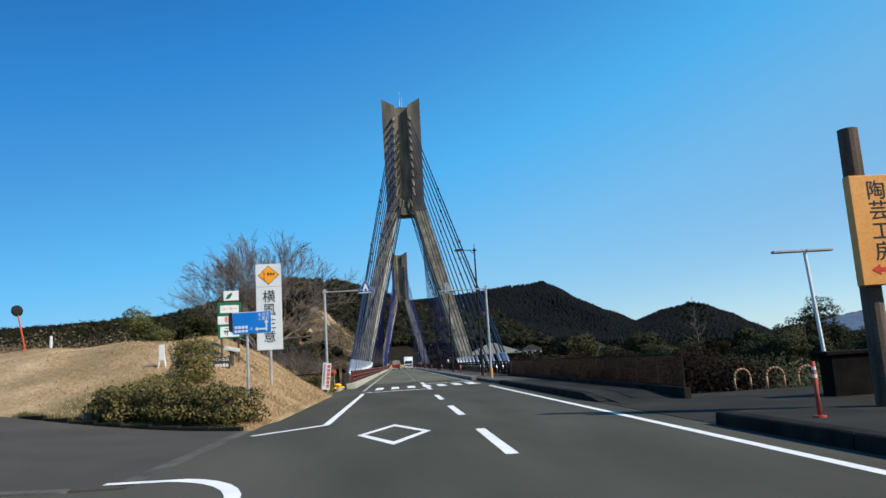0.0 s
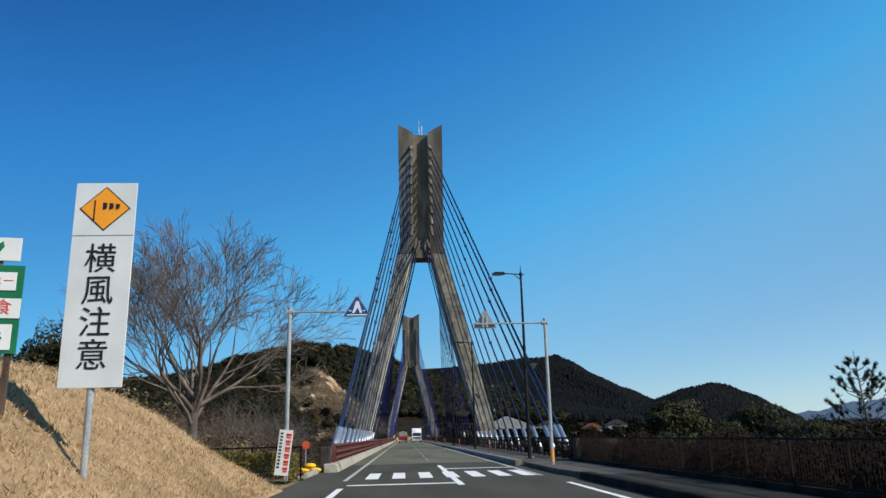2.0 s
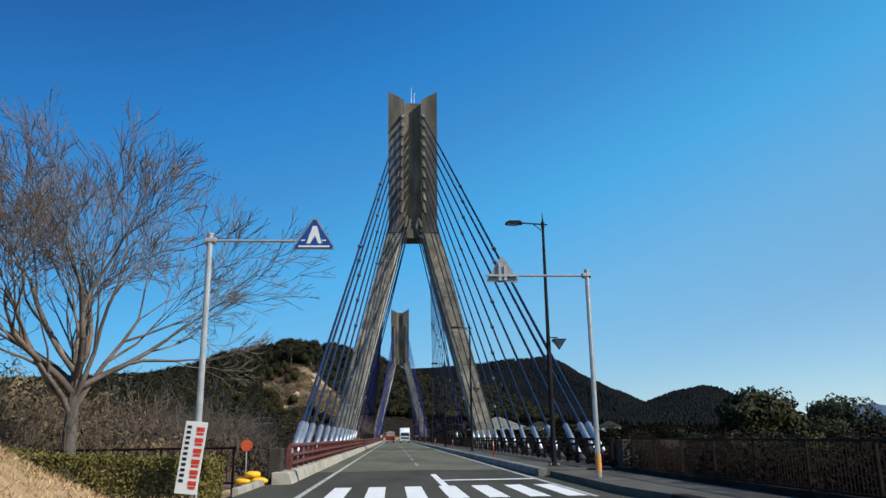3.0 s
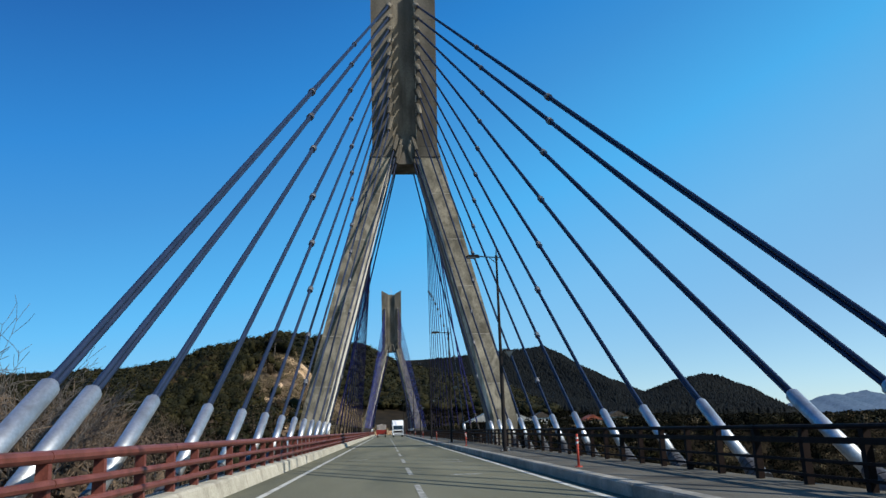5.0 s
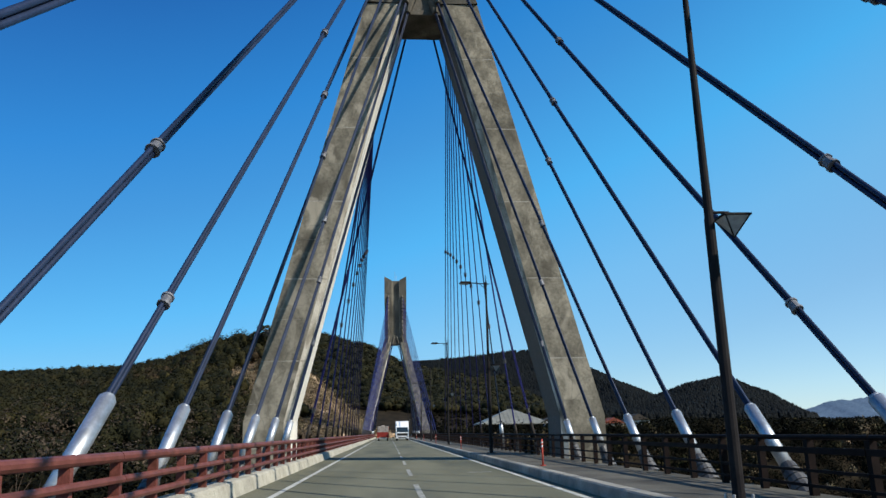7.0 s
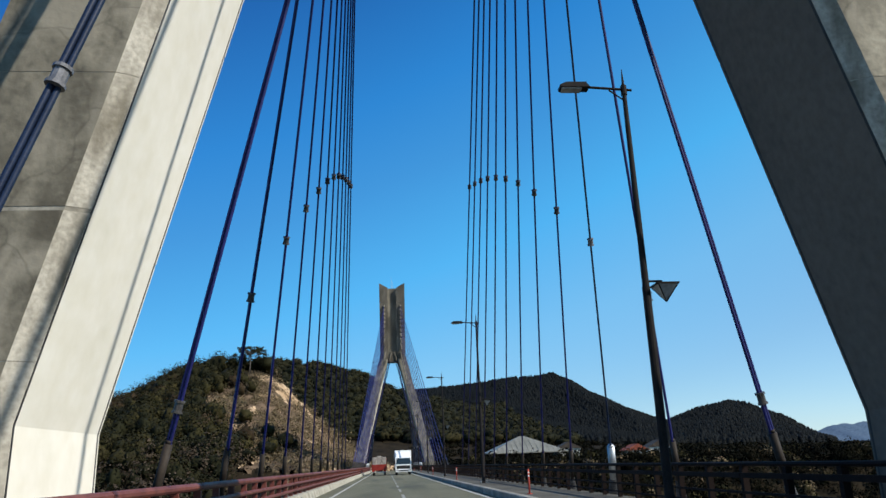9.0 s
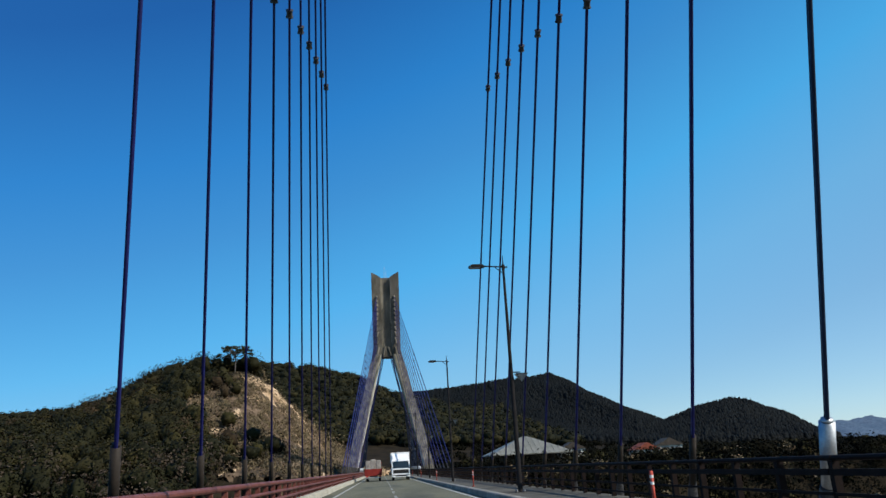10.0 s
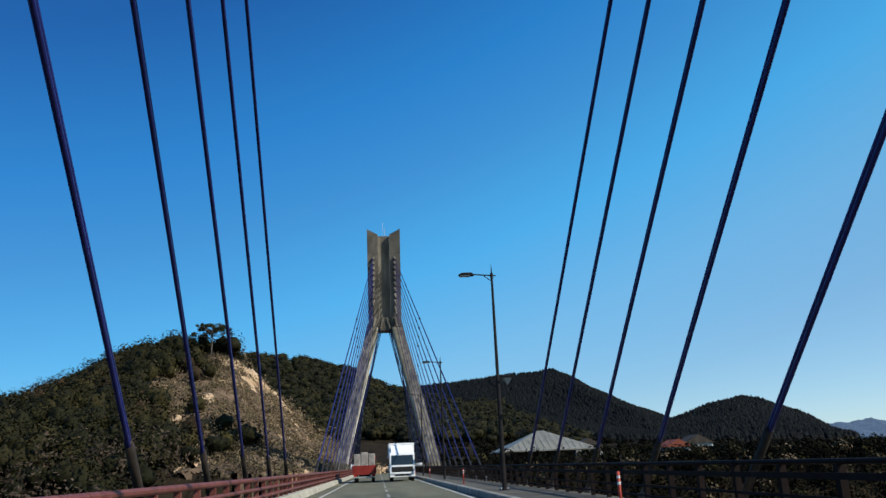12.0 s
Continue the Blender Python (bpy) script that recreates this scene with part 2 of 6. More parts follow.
TREE_LEAF = mat("evergreen_leaves", (0.012, 0.015, 0.005), (0.05, 0.048, 0.019), rough=0.6, scale=0.5, fine=6, bump=0, island=0.3, spec=0.1)
HILL_LEAF = mat("mixed_wood_leaves", (0.007, 0.0078, 0.003), (0.027, 0.023, 0.008), c=(0.013, 0.0135, 0.005), rough=0.75, scale=0.09, fine=0.5, bump=0, island=0.22, spec=0.1)
OLIVE_HILL = mat("olive_wood_leaves", (0.013, 0.0135, 0.004), (0.042, 0.035, 0.011), rough=0.75, scale=0.1, fine=0.5, bump=0, island=0.25, spec=0.1)
RUST_HILL = mat("russet_wood_leaves", (0.016, 0.0115, 0.006), (0.048, 0.033, 0.018), rough=0.8, scale=0.1, fine=0.5, bump=0, island=0.25, spec=0.08)
# dark needles tinted slightly blue in place of haze over the distance
CONIFER = mat("dark_haze_tinted_needles", (0.0028, 0.0042, 0.0048), (0.006, 0.0075, 0.0075), rough=0.75, scale=0.02, fine=0.4, bump=0, island=0.12, spec=0.1)
BARE_WOOD = mat("bare_winter_twigs", (0.08, 0.057, 0.04), (0.19, 0.138, 0.096), rough=0.9, scale=0.3, fine=8, bump=0, island=0.3)
SCAR = mat("bare_cut_slope_rock", (0.3, 0.2, 0.11), (0.5, 0.37, 0.24), rough=0.95, scale=0.12, fine=1.2, bump=0.6, stretch=(1, 1, 0.5), dirt=(0.12, 0.08, 0.045), dirt_scale=0.25)
# blue here is air haze mixed into the hill colour
FAR = mat("haze_blue_hills", (0.075, 0.115, 0.165), (0.095, 0.135, 0.19), rough=1, scale=0.01, fine=0.1, bump=0, spec=0)
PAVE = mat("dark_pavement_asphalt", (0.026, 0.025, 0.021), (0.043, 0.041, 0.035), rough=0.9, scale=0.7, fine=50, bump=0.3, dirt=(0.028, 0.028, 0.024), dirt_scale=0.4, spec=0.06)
# middle grey between the pale kerb top and its shaded face
KERB_GREY = mat("shade_grey_kerb_concrete", (0.17, 0.163, 0.14), (0.3, 0.285, 0.245), rough=0.9, scale=1.2, fine=30, bump=0.3, thing=0.15)
BROWN_SLOPE = mat("brown_brushy_slope", (0.06, 0.042, 0.027), (0.16, 0.112, 0.072), rough=0.95, scale=0.3, fine=2, bump=0.6, dirt=(0.026, 0.026, 0.012), dirt_scale=0.2)
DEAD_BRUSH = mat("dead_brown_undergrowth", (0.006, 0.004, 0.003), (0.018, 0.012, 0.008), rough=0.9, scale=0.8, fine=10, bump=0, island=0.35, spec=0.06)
EFFLORESCENCE = mat("lime_streaked_joint", (0.2, 0.185, 0.15), (0.36, 0.34, 0.29), rough=0.9, scale=1.2, fine=12, bump=0.2)
DRY_SCRUB = mat("brown_scrub_twigs", (0.09, 0.064, 0.04), (0.22, 0.158, 0.104), c=(0.125, 0.098, 0.052), rough=0.9, scale=0.15, fine=2, bump=0, island=0.4)
# main-span pipes: the shade on their near side is in this brown
SHADE_PIPE = mat("shade_brown_pipe", (0.014, 0.011, 0.009), (0.034, 0.027, 0.022), rough=0.65, scale=2, fine=20, bump=0.1)
BARE_CROWN = mat("bare_brown_wood_crowns", (0.024, 0.018, 0.012), (0.08, 0.058, 0.04), c=(0.042, 0.031, 0.021), rough=0.9, scale=0.13, fine=2, bump=0, island=0.2)
OLIVE_LEAF = mat("olive_tree_leaves", (0.045, 0.05, 0.012), (0.11, 0.105, 0.03), rough=0.6, scale=0.8, fine=8, bump=0, island=0.4)
# leaf colour lowered to near black to hold the valley's shade
DARK_WOOD = mat("shade_darkened_leaves", (0.003, 0.0031, 0.0022), (0.0105, 0.0088, 0.005), c=(0.0055, 0.0058, 0.003), rough=0.9, scale=0.08, fine=0.6, bump=0, island=0.14, spec=0.04)
# stone coloured near black to stand for the wall's shade
SHADE_STONE = mat("shade_black_stone", (0.005, 0.0045, 0.004), (0.014, 0.012, 0.01), rough=0.95, scale=2, fine=15, bump=0.4, spec=0.05)
RED_POST = mat("faded_red_post", (0.32, 0.05, 0.035), (0.42, 0.075, 0.05), rough=0.6, scale=3, fine=20, bump=0.03)
GUTTER = mat("gutter_concrete", (0.07, 0.066, 0.058), (0.12, 0.114, 0.1), rough=0.9, scale=1.5, fine=30, bump=0.3, spec=0.06)
ROOF = mat("pale_metal_roof", (0.15, 0.15, 0.125), (0.21, 0.21, 0.18), rough=0.5, scale=0.4, fine=4, bump=0.05)
DARK_WALL = mat("dark_brown_boards", (0.03, 0.025, 0.02), (0.06, 0.05, 0.04), rough=0.8, scale=1, fine=8, bump=0.1)
RED_ROOF = mat("red_tile_roof", (0.16, 0.04, 0.025), (0.24, 0.07, 0.04), rough=0.8, scale=1, fine=8, bump=0.2)
TRUCK_RED = mat("red_truck_paint", (0.16, 0.018, 0.014), (0.22, 0.028, 0.02), rough=0.4, scale=2, fine=20, bump=0.02, grain=0.15)
TRUCK_WHITE = mat("white_vehicle_paint", (0.72, 0.73, 0.72), (0.8, 0.8, 0.8), rough=0.35, scale=2, fine=20, bump=0.01, grain=0.08)
TARP = mat("grey_brown_load_sheet", (0.16, 0.14, 0.12), (0.34, 0.31, 0.28), rough=0.8, scale=2, fine=12, bump=0.3)
CARGO = mat("pale_cargo_sheet", (0.4, 0.4, 0.36), (0.62, 0.62, 0.58), rough=0.8, scale=2, fine=12, bump=0.3)
RUBBER = mat("black_rubber", (0.012, 0.012, 0.012), (0.025, 0.025, 0.025), rough=0.9, scale=5, fine=40, bump=0.1)
GLASS = mat("dark_vehicle_glass", (0.01, 0.014, 0.018), (0.015, 0.02, 0.025), rough=0.08, scale=2, fine=10, bump=0, spec=0.8)
LAMP_GLASS = mat("lamp_glass", (0.3, 0.31, 0.31), (0.38, 0.39, 0.39), rough=0.2, scale=2, fine=10, bump=0, spec=0.6)
RED_LENS = mat("red_lens", (0.5, 0.01, 0.01), (0.6, 0.02, 0.01), rough=0.2, scale=2, fine=10, bump=0)
CAR_BLUE = mat("blue_car_paint", (0.02, 0.06, 0.2), (0.03, 0.08, 0.26), rough=0.3, scale=2, fine=20, bump=0)
JOINT = mat("dark_steel_joint", (0.03, 0.03, 0.03), (0.05, 0.05, 0.05), rough=0.6, metal=0.4, scale=4, fine=30, bump=0.1)
FENCE_MESH = mat("brown_fence_paint", (0.012, 0.008, 0.006), (0.024, 0.015, 0.011), rough=0.7, scale=4, fine=30, bump=0.05, spec=0.1)
MIRROR = mat("traffic_mirror_glass", (0.5, 0.5, 0.5), (0.55, 0.55, 0.55), rough=0.05, metal=1.0, scale=1, fine=5, bump=0)


# ---- mesh helpers ----
def finish(name, bm, material, parent=None, label="", smooth=False):
    me = bpy.data.meshes.new(name)
    bm.normal_update()
    bm.to_mesh(me)
    bm.free()
    for p in me.polygons:
        p.use_smooth = smooth
    me.materials.append(material)
    ob = new(name, me)
    if parent:
        ob.parent = parent
    if label:
        ob["label"] = label
    return ob


def part(name, bm, material, parent, label="", smooth=False):
    return finish(name, bm, material, parent, label, smooth)


def thing(name, at, label, category, group="", kind=""):
    ob = new(name)
    ob.location = at
    ob.empty_display_size = 0.3
    bpy.context.view_layer.update()
    return tagged(ob, label, category, group, kind)


def piece(name, me, parent, at=(0, 0, 0), turn=(0, 0, 0)):
    ob = new(name, me)
    ob.parent = parent
    ob.location, ob.rotation_euler = at, turn
    return ob


def box(bm, x0, x1, y0, y1, z0, z1, bevel=0.0):
    r = bmesh.ops.create_cube(bm, size=1, matrix=Matrix.Translation(((x0 + x1) / 2, (y0 + y1) / 2, (z0 + z1) / 2)) @ Matrix.Diagonal((x1 - x0, y1 - y0, z1 - z0, 1)))
    if bevel:
        edges = list({e for v in r["verts"] for e in v.link_edges})
        bmesh.ops.bevel(bm, geom=edges, offset=bevel, segments=1, affect="EDGES")
    return bm


def tube(bm, a, b, r0, r1=None, n=8, caps=True):
    a, b = Vector(a), Vector(b)
    r1 = r0 if r1 is None else r1
    d = b - a
    q = d.to_track_quat("Z", "Y").to_matrix().to_4x4()
    bmesh.ops.create_cone(bm, cap_ends=caps, segments=n, radius1=r0, radius2=r1, depth=d.length, matrix=Matrix.Translation((a + b) / 2) @ q)
    return bm


def lathe(bm, at, way, profile, n=12):
    """Turns (distance along, radius) about an axis into one skin."""
    q = way.to_track_quat("Z", "Y").to_matrix()
    rows = [[bm.verts.new(at + q @ Vector((r * math.cos(k * 2 * math.pi / n), r * math.sin(k * 2 * math.pi / n), h))) for k in range(n)] for h, r in profile]
    for a, b in zip(rows, rows[1:]):
        for k in range(n):
            bm.faces.new((a[k], a[(k + 1) % n], b[(k + 1) % n], b[k]))
    bmesh.ops.remove_doubles(bm, verts=bm.verts[:], dist=0.0005)
    return bm


def prism(bm, outline, y0, y1, axis="y"):
    """A flat outline of (u, v) pushed from y0 to y1 along an axis: y takes (x, z), z takes (x, y), x takes (y, z)."""
    place = {"y": lambda u, v, w: (u, w, v), "z": lambda u, v, w: (u, v, w), "x": lambda u, v, w: (w, u, v)}[axis]
    lo, hi = [bm.verts.new(place(u, v, y0)) for u, v in outline], [bm.verts.new(place(u, v, y1)) for u, v in outline]
    n = len(outline)
    bm.faces.new(lo)
    bm.faces.new(hi[::-1])
    for i in range(n):
        bm.faces.new((lo[i], hi[i], hi[(i + 1) % n], lo[(i + 1) % n]))
    bmesh.ops.recalc_face_normals(bm, faces=bm.faces[:])
    return bm


def fast(name, verts, faces, material, parent=None, smooth=False):
    """A mesh from arrays: verts n x 3, faces m x 3 or m x 4."""
    verts, faces = np.asarray(verts, np.float32), np.asarray(faces, np.int32)
    me = bpy.data.meshes.new(name)
    k = faces.shape[1]
    me.vertices.add(len(verts))
    me.vertices.foreach_set("co", verts.ravel())
    me.loops.add(faces.size)
    me.loops.foreach_set("vertex_index", faces.ravel())
    me.polygons.add(len(faces))
    me.polygons.foreach_set("loop_start", np.arange(0, faces.size, k, dtype=np.int32))
    if smooth:
        me.polygons.foreach_set("use_smooth", np.ones(len(faces), bool))
    me.update(calc_edges=True)
    me.validate()
    me.materials.append(material)
    ob = new(name, me)
    if parent:
        ob.parent = parent
    return ob


def leaves(rng, centres, outward, size, flat=0.6):
    """Small diamond leaves at the centres, turned at random about the outward way."""
    n = len(centres)
    nor = outward * flat + rng.normal(size=(n, 3)) * 0.6
    nor /= np.linalg.norm(nor, axis=1, keepdims=True) + 1e-9
    u = np.cross(nor, rng.normal(size=(n, 3)))
    u /= np.linalg.norm(u, axis=1, keepdims=True) + 1e-9
    v = np.cross(nor, u)
    s = (size * rng.uniform(0.6, 1.4, n))[:, None]
    quad = np.stack([centres - u * s, centres - v * s * 0.55, centres + u * s, centres + v * s * 0.55], 1)
    return quad.reshape(-1, 3), np.arange(4 * n).reshape(-1, 4)


def blob_points(rng, n, centre, radii, fill=0.35):
    """Points in the outer shell of an uneven ellipsoid, and the ways outward."""
    d = rng.normal(size=(n, 3))
    d /= np.linalg.norm(d, axis=1, keepdims=True)
    lump = 1 + 0.22 * np.sin(d[:, 0] * 5 + rng.uniform(0, 6)) * np.cos(d[:, 1] * 4 + rng.uniform(0, 6)) + 0.15 * np.sin(d[:, 2] * 7 + rng.uniform(0, 6))
    r = (1 - fill * rng.random(n) ** 1.5) * lump
    return np.asarray(centre) + d * r[:, None] * np.asarray(radii), d


def text(body, size, material, parent, m, label=""):
    """Raised lettering from the built-in font, centred, lying in the xy plane of m."""
    c = bpy.data.curves.new("lettering", "FONT")
    c.body, c.size, c.align_x, c.align_y, c.extrude, c.resolution_u = body, size, "CENTER", "CENTER", 0.004, 3
    tmp = new("lettering", c)
    bpy.context.view_layer.update()
    me = bpy.data.meshes.new_from_object(tmp.evaluated_get(bpy.context.evaluated_depsgraph_get()))
    bpy.data.objects.remove(tmp)
    me.materials.clear()
    me.materials.append(material)
    ob = new("lettering", me)
    ob.parent = parent
    ob.matrix_local = m
    if label:
        ob["label"] = label
    return ob


# ---- the lie of the land ----
def smooth(e0, e1, x):
    t = np.clip((x - e0) / (e1 - e0), 0, 1)
    return t * t * (3 - 2 * t)


def softmin(a, b, k):
    h = np.clip(0.5 + 0.5 * (b - a) / k, 0, 1)
    return b + (a - b) * h - k * h * (1 - h)


RIDGE_A = ((-900, 52), (-355, 56), (-228, 60), (-188, 71), (-141, 87), (-105, 92), (-67, 89), (-30, 80), (13, 64), (60, 50), (140, 33), (260, 5), (900, 0))
RIDGE_B = ((-400, 30), (-100, 60), (0, 80), (67, 84), (116, 86), (167, 88), (193, 92), (230, 68), (266, 46), (300, 27), (330, 10), (370, 0), (600, 0), (900, 0))
RIDGE_C = ((100, 0), (200, 8), (240, 27), (269, 35), (298, 42), (322, 39), (346, 31), (372, 15), (395, 1), (420, 0), (900, 0))
RIDGE_N = ((-420, 14), (-300, 13), (-200, 12), (-140, 14), (-100, 16.5), (-78, 22), (-64, 29.5), (-52, 32), (-40, 31.5), (-34, 29), (-28, 22), (-16, 9), (-6, 1.5), (10, 0), (900, 0))


def along(table, x):
    return np.interp(x, [p[0] for p in table], [p[1] for p in table])


def rise(x):
    """How far the side road and its verge have climbed at x."""
    return 1.15 * smooth(-5.2, -20.5, np.asarray(x, float))


def height(x, y):
    """Height of the ground."""
    x, y = np.asarray(x, float), np.asarray(y, float)
    wob = np.sin(x * 0.021 + 1) * np.cos(y * 0.017) + 0.5 * np.sin(x * 0.063 + y * 0.041) + 0.3 * np.sin(x * 0.11 - y * 0.09)
    climb = rise(x) * (1 - smooth(44, 60, y))
    base = np.full(np.broadcast(x, y).shape, -0.1) + climb
    late = 34 * smooth(-7, -13, x)     # the left bank reaches further out
    valley = smooth(58 + late, 92 + late, y) * (1 - smooth(282 - 55 * smooth(-8, -30, x), 312 - 55 * smooth(-8, -30, x), y))
    base = base - (24 - 15 * smooth(-8, -30, x)) * valley
    base = base - 5 * smooth(9, 40, x) * smooth(-10, 30, y) * (1 - smooth(60, 100, y))
    far = smooth(300, 420, y)
    base = base + (2.5 * smooth(25, 80, np.abs(x)) + 0.8 * wob) * far * smooth(8, 25, np.abs(x - 1))
    for table, yr, front, back in ((RIDGE_A, 770, 330, 400), (RIDGE_B, 925, 330, 500), (RIDGE_C, 736, 230, 260)):
        t = np.where(y < yr, (yr - y) / front, (y - yr) / back)
        slant = 0.55 * np.clip(736 - y, 0, 300) if table is RIDGE_C else 0.0
        ridge = along(table, x + slant + 9 * wob) * np.clip(1 - t, 0, 1) ** 1.15 * (1 + 0.05 * wob * np.clip(t * 4, 0, 1))
        base = np.where(ridge > 0.4, np.maximum(base, ridge - 0.1), base)
    yr = 335 - 0.12 * (x + 40)
    t = np.where(y < yr, (yr - y) / (80 + 0.1 * np.clip(-x, 0, 400)), (y - yr) / 120)
    near = along(RIDGE_N, x) * np.clip(1 - t, 0, 1) ** 1.1
    low = 0.5 * smooth(0.0, 1.0, 1 - t)
    base = np.where(near > 0.6, np.maximum(base, near - 0.1 + low * 0), base)
    # the dry-grass bank beside the approach
    side, apron, end = 1.45 * (-4.75 - x), 0.66 * (0.46 * (x + 5.3) + 0.89 * (y - 19.5)), 1.2 * (40.5 - y)
    bank = softmin(softmin(side, apron, 1.5), end, 2.0) * 0.52
    bank = softmin(np.maximum(bank, 0), 3.0 - climb + 0.06 * wob, 0.7)
    bank = bank * (1 + 0.03 * np.sin(x * 1.7 + y * 0.9) + 0.02 * np.sin(x * 4.1 - y * 3.3))
    bank = np.where((side > 0) & (apron > 0) & (end > 0), np.maximum(bank, 0), 0)
    base = base + bank
    # brushy rise left of the bridge head
    base = base + 2.2 * smooth(-9, -28, x) * smooth(46, 56, y) * (1 - smooth(70, 100, y)) + 5 * smooth(-12, -80, x) * smooth(100, 150, y) * (1 - smooth(230, 300, y))
    return base


def graded(points):
    out = []
    for a, b, step in points:
        out += list(np.arange(a, b, step))
    return np.array(out + [points[-1][1]])


gx = graded([(-3200, -900, 230), (-900, -300, 30), (-300, -60, 8), (-60, -30, 2.5), (-30, -4, 0.5), (-4, 12, 2), (12, 60, 4), (60, 460, 12), (460, 1000, 40), (1000, 3200, 220)])
gy = graded([(-600, -60, 60), (-60, 8, 4), (8, 52, 0.6), (52, 110, 3), (110, 460, 5), (460, 1000, 14), (1000, 1500, 60), (1500, 4600, 300)])
GX, GY = np.meshgrid(gx, gy)
gv = np.stack([GX, GY, height(GX, GY)], -1).reshape(-1, 3)
ii = np.arange(len(gx) * len(gy)).reshape(len(gy), len(gx))
gf = np.stack([ii[:-1, :-1], ii[:-1, 1:], ii[1:, 1:], ii[1:, :-1]], -1).reshape(-1, 4)
gmid = gv[gf].mean(1)
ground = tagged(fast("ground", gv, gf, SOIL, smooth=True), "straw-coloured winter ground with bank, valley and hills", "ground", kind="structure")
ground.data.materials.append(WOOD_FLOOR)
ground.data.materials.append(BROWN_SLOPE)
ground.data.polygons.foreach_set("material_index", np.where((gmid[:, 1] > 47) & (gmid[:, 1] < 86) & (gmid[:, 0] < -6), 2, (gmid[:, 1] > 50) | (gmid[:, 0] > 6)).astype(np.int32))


# ---- roads ----
XC = 1.08                       # axis of the bridge
BRIDGE_0, BRIDGE_1 = 57.6, 315.1
PYLONS = ((108.7, 0.0), (264.0, 0.25))
TIP_L, TIP_R = -4.84, 6.98      # where the stays meet the deck edges


def sheet(name, outline, z, depth, material, label, category, kind="structure"):
    bm = prism(bmesh.new(), outline, z - depth, z, "z")
    return tagged(finish(name, bm, material), label, category, kind=kind)


road = sheet("road", [(-4.95, -60), (4.1, -60), (4.1, BRIDGE_0), (-4.95, BRIDGE_0)], 0.0, 0.4, ASPHALT, "dark grey asphalt approach road", "road")
def climbing(name, stations, dz, depth, material, label, category):
    """A road or strip that climbs with the verge: stations of (x, y0, y1) going left."""
    bm = bmesh.new()
    rows = []
    for x, y0, y1 in stations:
        z = float(rise(x)) + dz
        rows.append([bm.verts.new(c) for c in ((x, y0, z), (x, y1, z), (x, y1, z - depth), (x, y0, z - depth))])
    for a, b in zip(rows, rows[1:]):
        for k in range(4):
            bm.faces.new((a[k], a[(k + 1) % 4], b[(k + 1) % 4], b[k]))
    bm.faces.new(rows[0])
    bm.faces.new(rows[-1][::-1])
    bmesh.ops.recalc_face_normals(bm, faces=bm.faces[:])
    return tagged(finish(name, bm, material), label, category, kind="structure")


LEFTWARD = [-4.96 - 0.8 * k for k in range(22)] + [-26, -40, -70]
climbing("side_road", [(x, 10.4, 18.9 - 0.517 * (x + 4.96)) for x in LEFTWARD], -0.01, 0.4, APRON, "paler grey asphalt side road at the junction", "road")
climbing("junction_apron", [(x, -60, 10.2) for x in LEFTWARD], -0.012, 0.4, ASPHALT, "dark asphalt mouth of the side road", "road")
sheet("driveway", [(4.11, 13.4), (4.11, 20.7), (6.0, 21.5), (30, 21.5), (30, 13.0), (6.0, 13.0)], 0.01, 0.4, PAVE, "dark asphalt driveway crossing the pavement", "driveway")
sheet("bridge_road", [(-4.4, BRIDGE_0 + 0.16), (3.68, BRIDGE_0 + 0.16), (3.68, BRIDGE_1 - 0.16), (-4.4, BRIDGE_1 - 0.16)], 0.0, 0.12, DECK_ASPHALT, "pale worn asphalt carriageway of the bridge", "road")
sheet("far_road", [(-4.9, BRIDGE_1 + 0.02), (4.1, BRIDGE_1 + 0.02), (4.1, 470), (-4.9, 470)], 0.0, 0.4, ASPHALT, "asphalt road beyond the bridge", "road")
for yj in (BRIDGE_0, BRIDGE_1 - 0.14):
    bm = bmesh.new()
    for k in range(2):
        box(bm, -4.4, 3.68, yj + 0.005 + 0.07 * k, yj + 0.06 + 0.07 * k, -0.1, 0.004)
    tagged(finish("expansion_joint", bm, JOINT), "dark steel expansion joint across the bridge road", "joint", group="expansion joints", kind="structure")

# deck girder under the carriageway
bm = prism(bmesh.new(), [(-5.45, -0.02), (-4.41, -0.02), (-4.41, -0.13), (3.69, -0.13), (3.69, -0.02), (7.55, -0.02), (7.55, -0.65), (4.9, -1.0), (3.6, -2.6), (-1.4, -2.6), (-2.7, -1.0), (-5.45, -0.65)], BRIDGE_0 - 0.6, BRIDGE_1 + 0.6)
tagged(finish("bridge_girder", bm, GIRDER), "grey concrete box girder of the bridge deck", "bridge deck", kind="structure")
bm = box(bmesh.new(), 3.98, 6.62, 52.0, BRIDGE_1, -0.02, 0.22)
tagged(finish("footway", bm, FOOTWAY), "grey asphalt footway along the bridge", "footway", kind="structure")
bm = prism(bmesh.new(), [(4.42, -60), (6.15, -60), (6.15, 13.0), (4.42, 13.0)], -0.3, 0.17, "z")
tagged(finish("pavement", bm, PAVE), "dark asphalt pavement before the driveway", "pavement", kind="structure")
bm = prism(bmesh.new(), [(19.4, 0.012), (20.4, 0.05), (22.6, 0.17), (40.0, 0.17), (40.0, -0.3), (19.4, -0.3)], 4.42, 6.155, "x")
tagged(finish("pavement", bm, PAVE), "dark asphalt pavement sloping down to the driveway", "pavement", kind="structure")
bm = prism(bmesh.new(), [(4.42, 40.01), (6.155, 40.01), (6.3, 51.9), (4.05, 51.9), (4.05, 44)], -0.3, 0.17, "z")
tagged(finish("pavement", bm, FOOTWAY), "worn grey asphalt pavement before the bridge", "pavement", kind="structure")

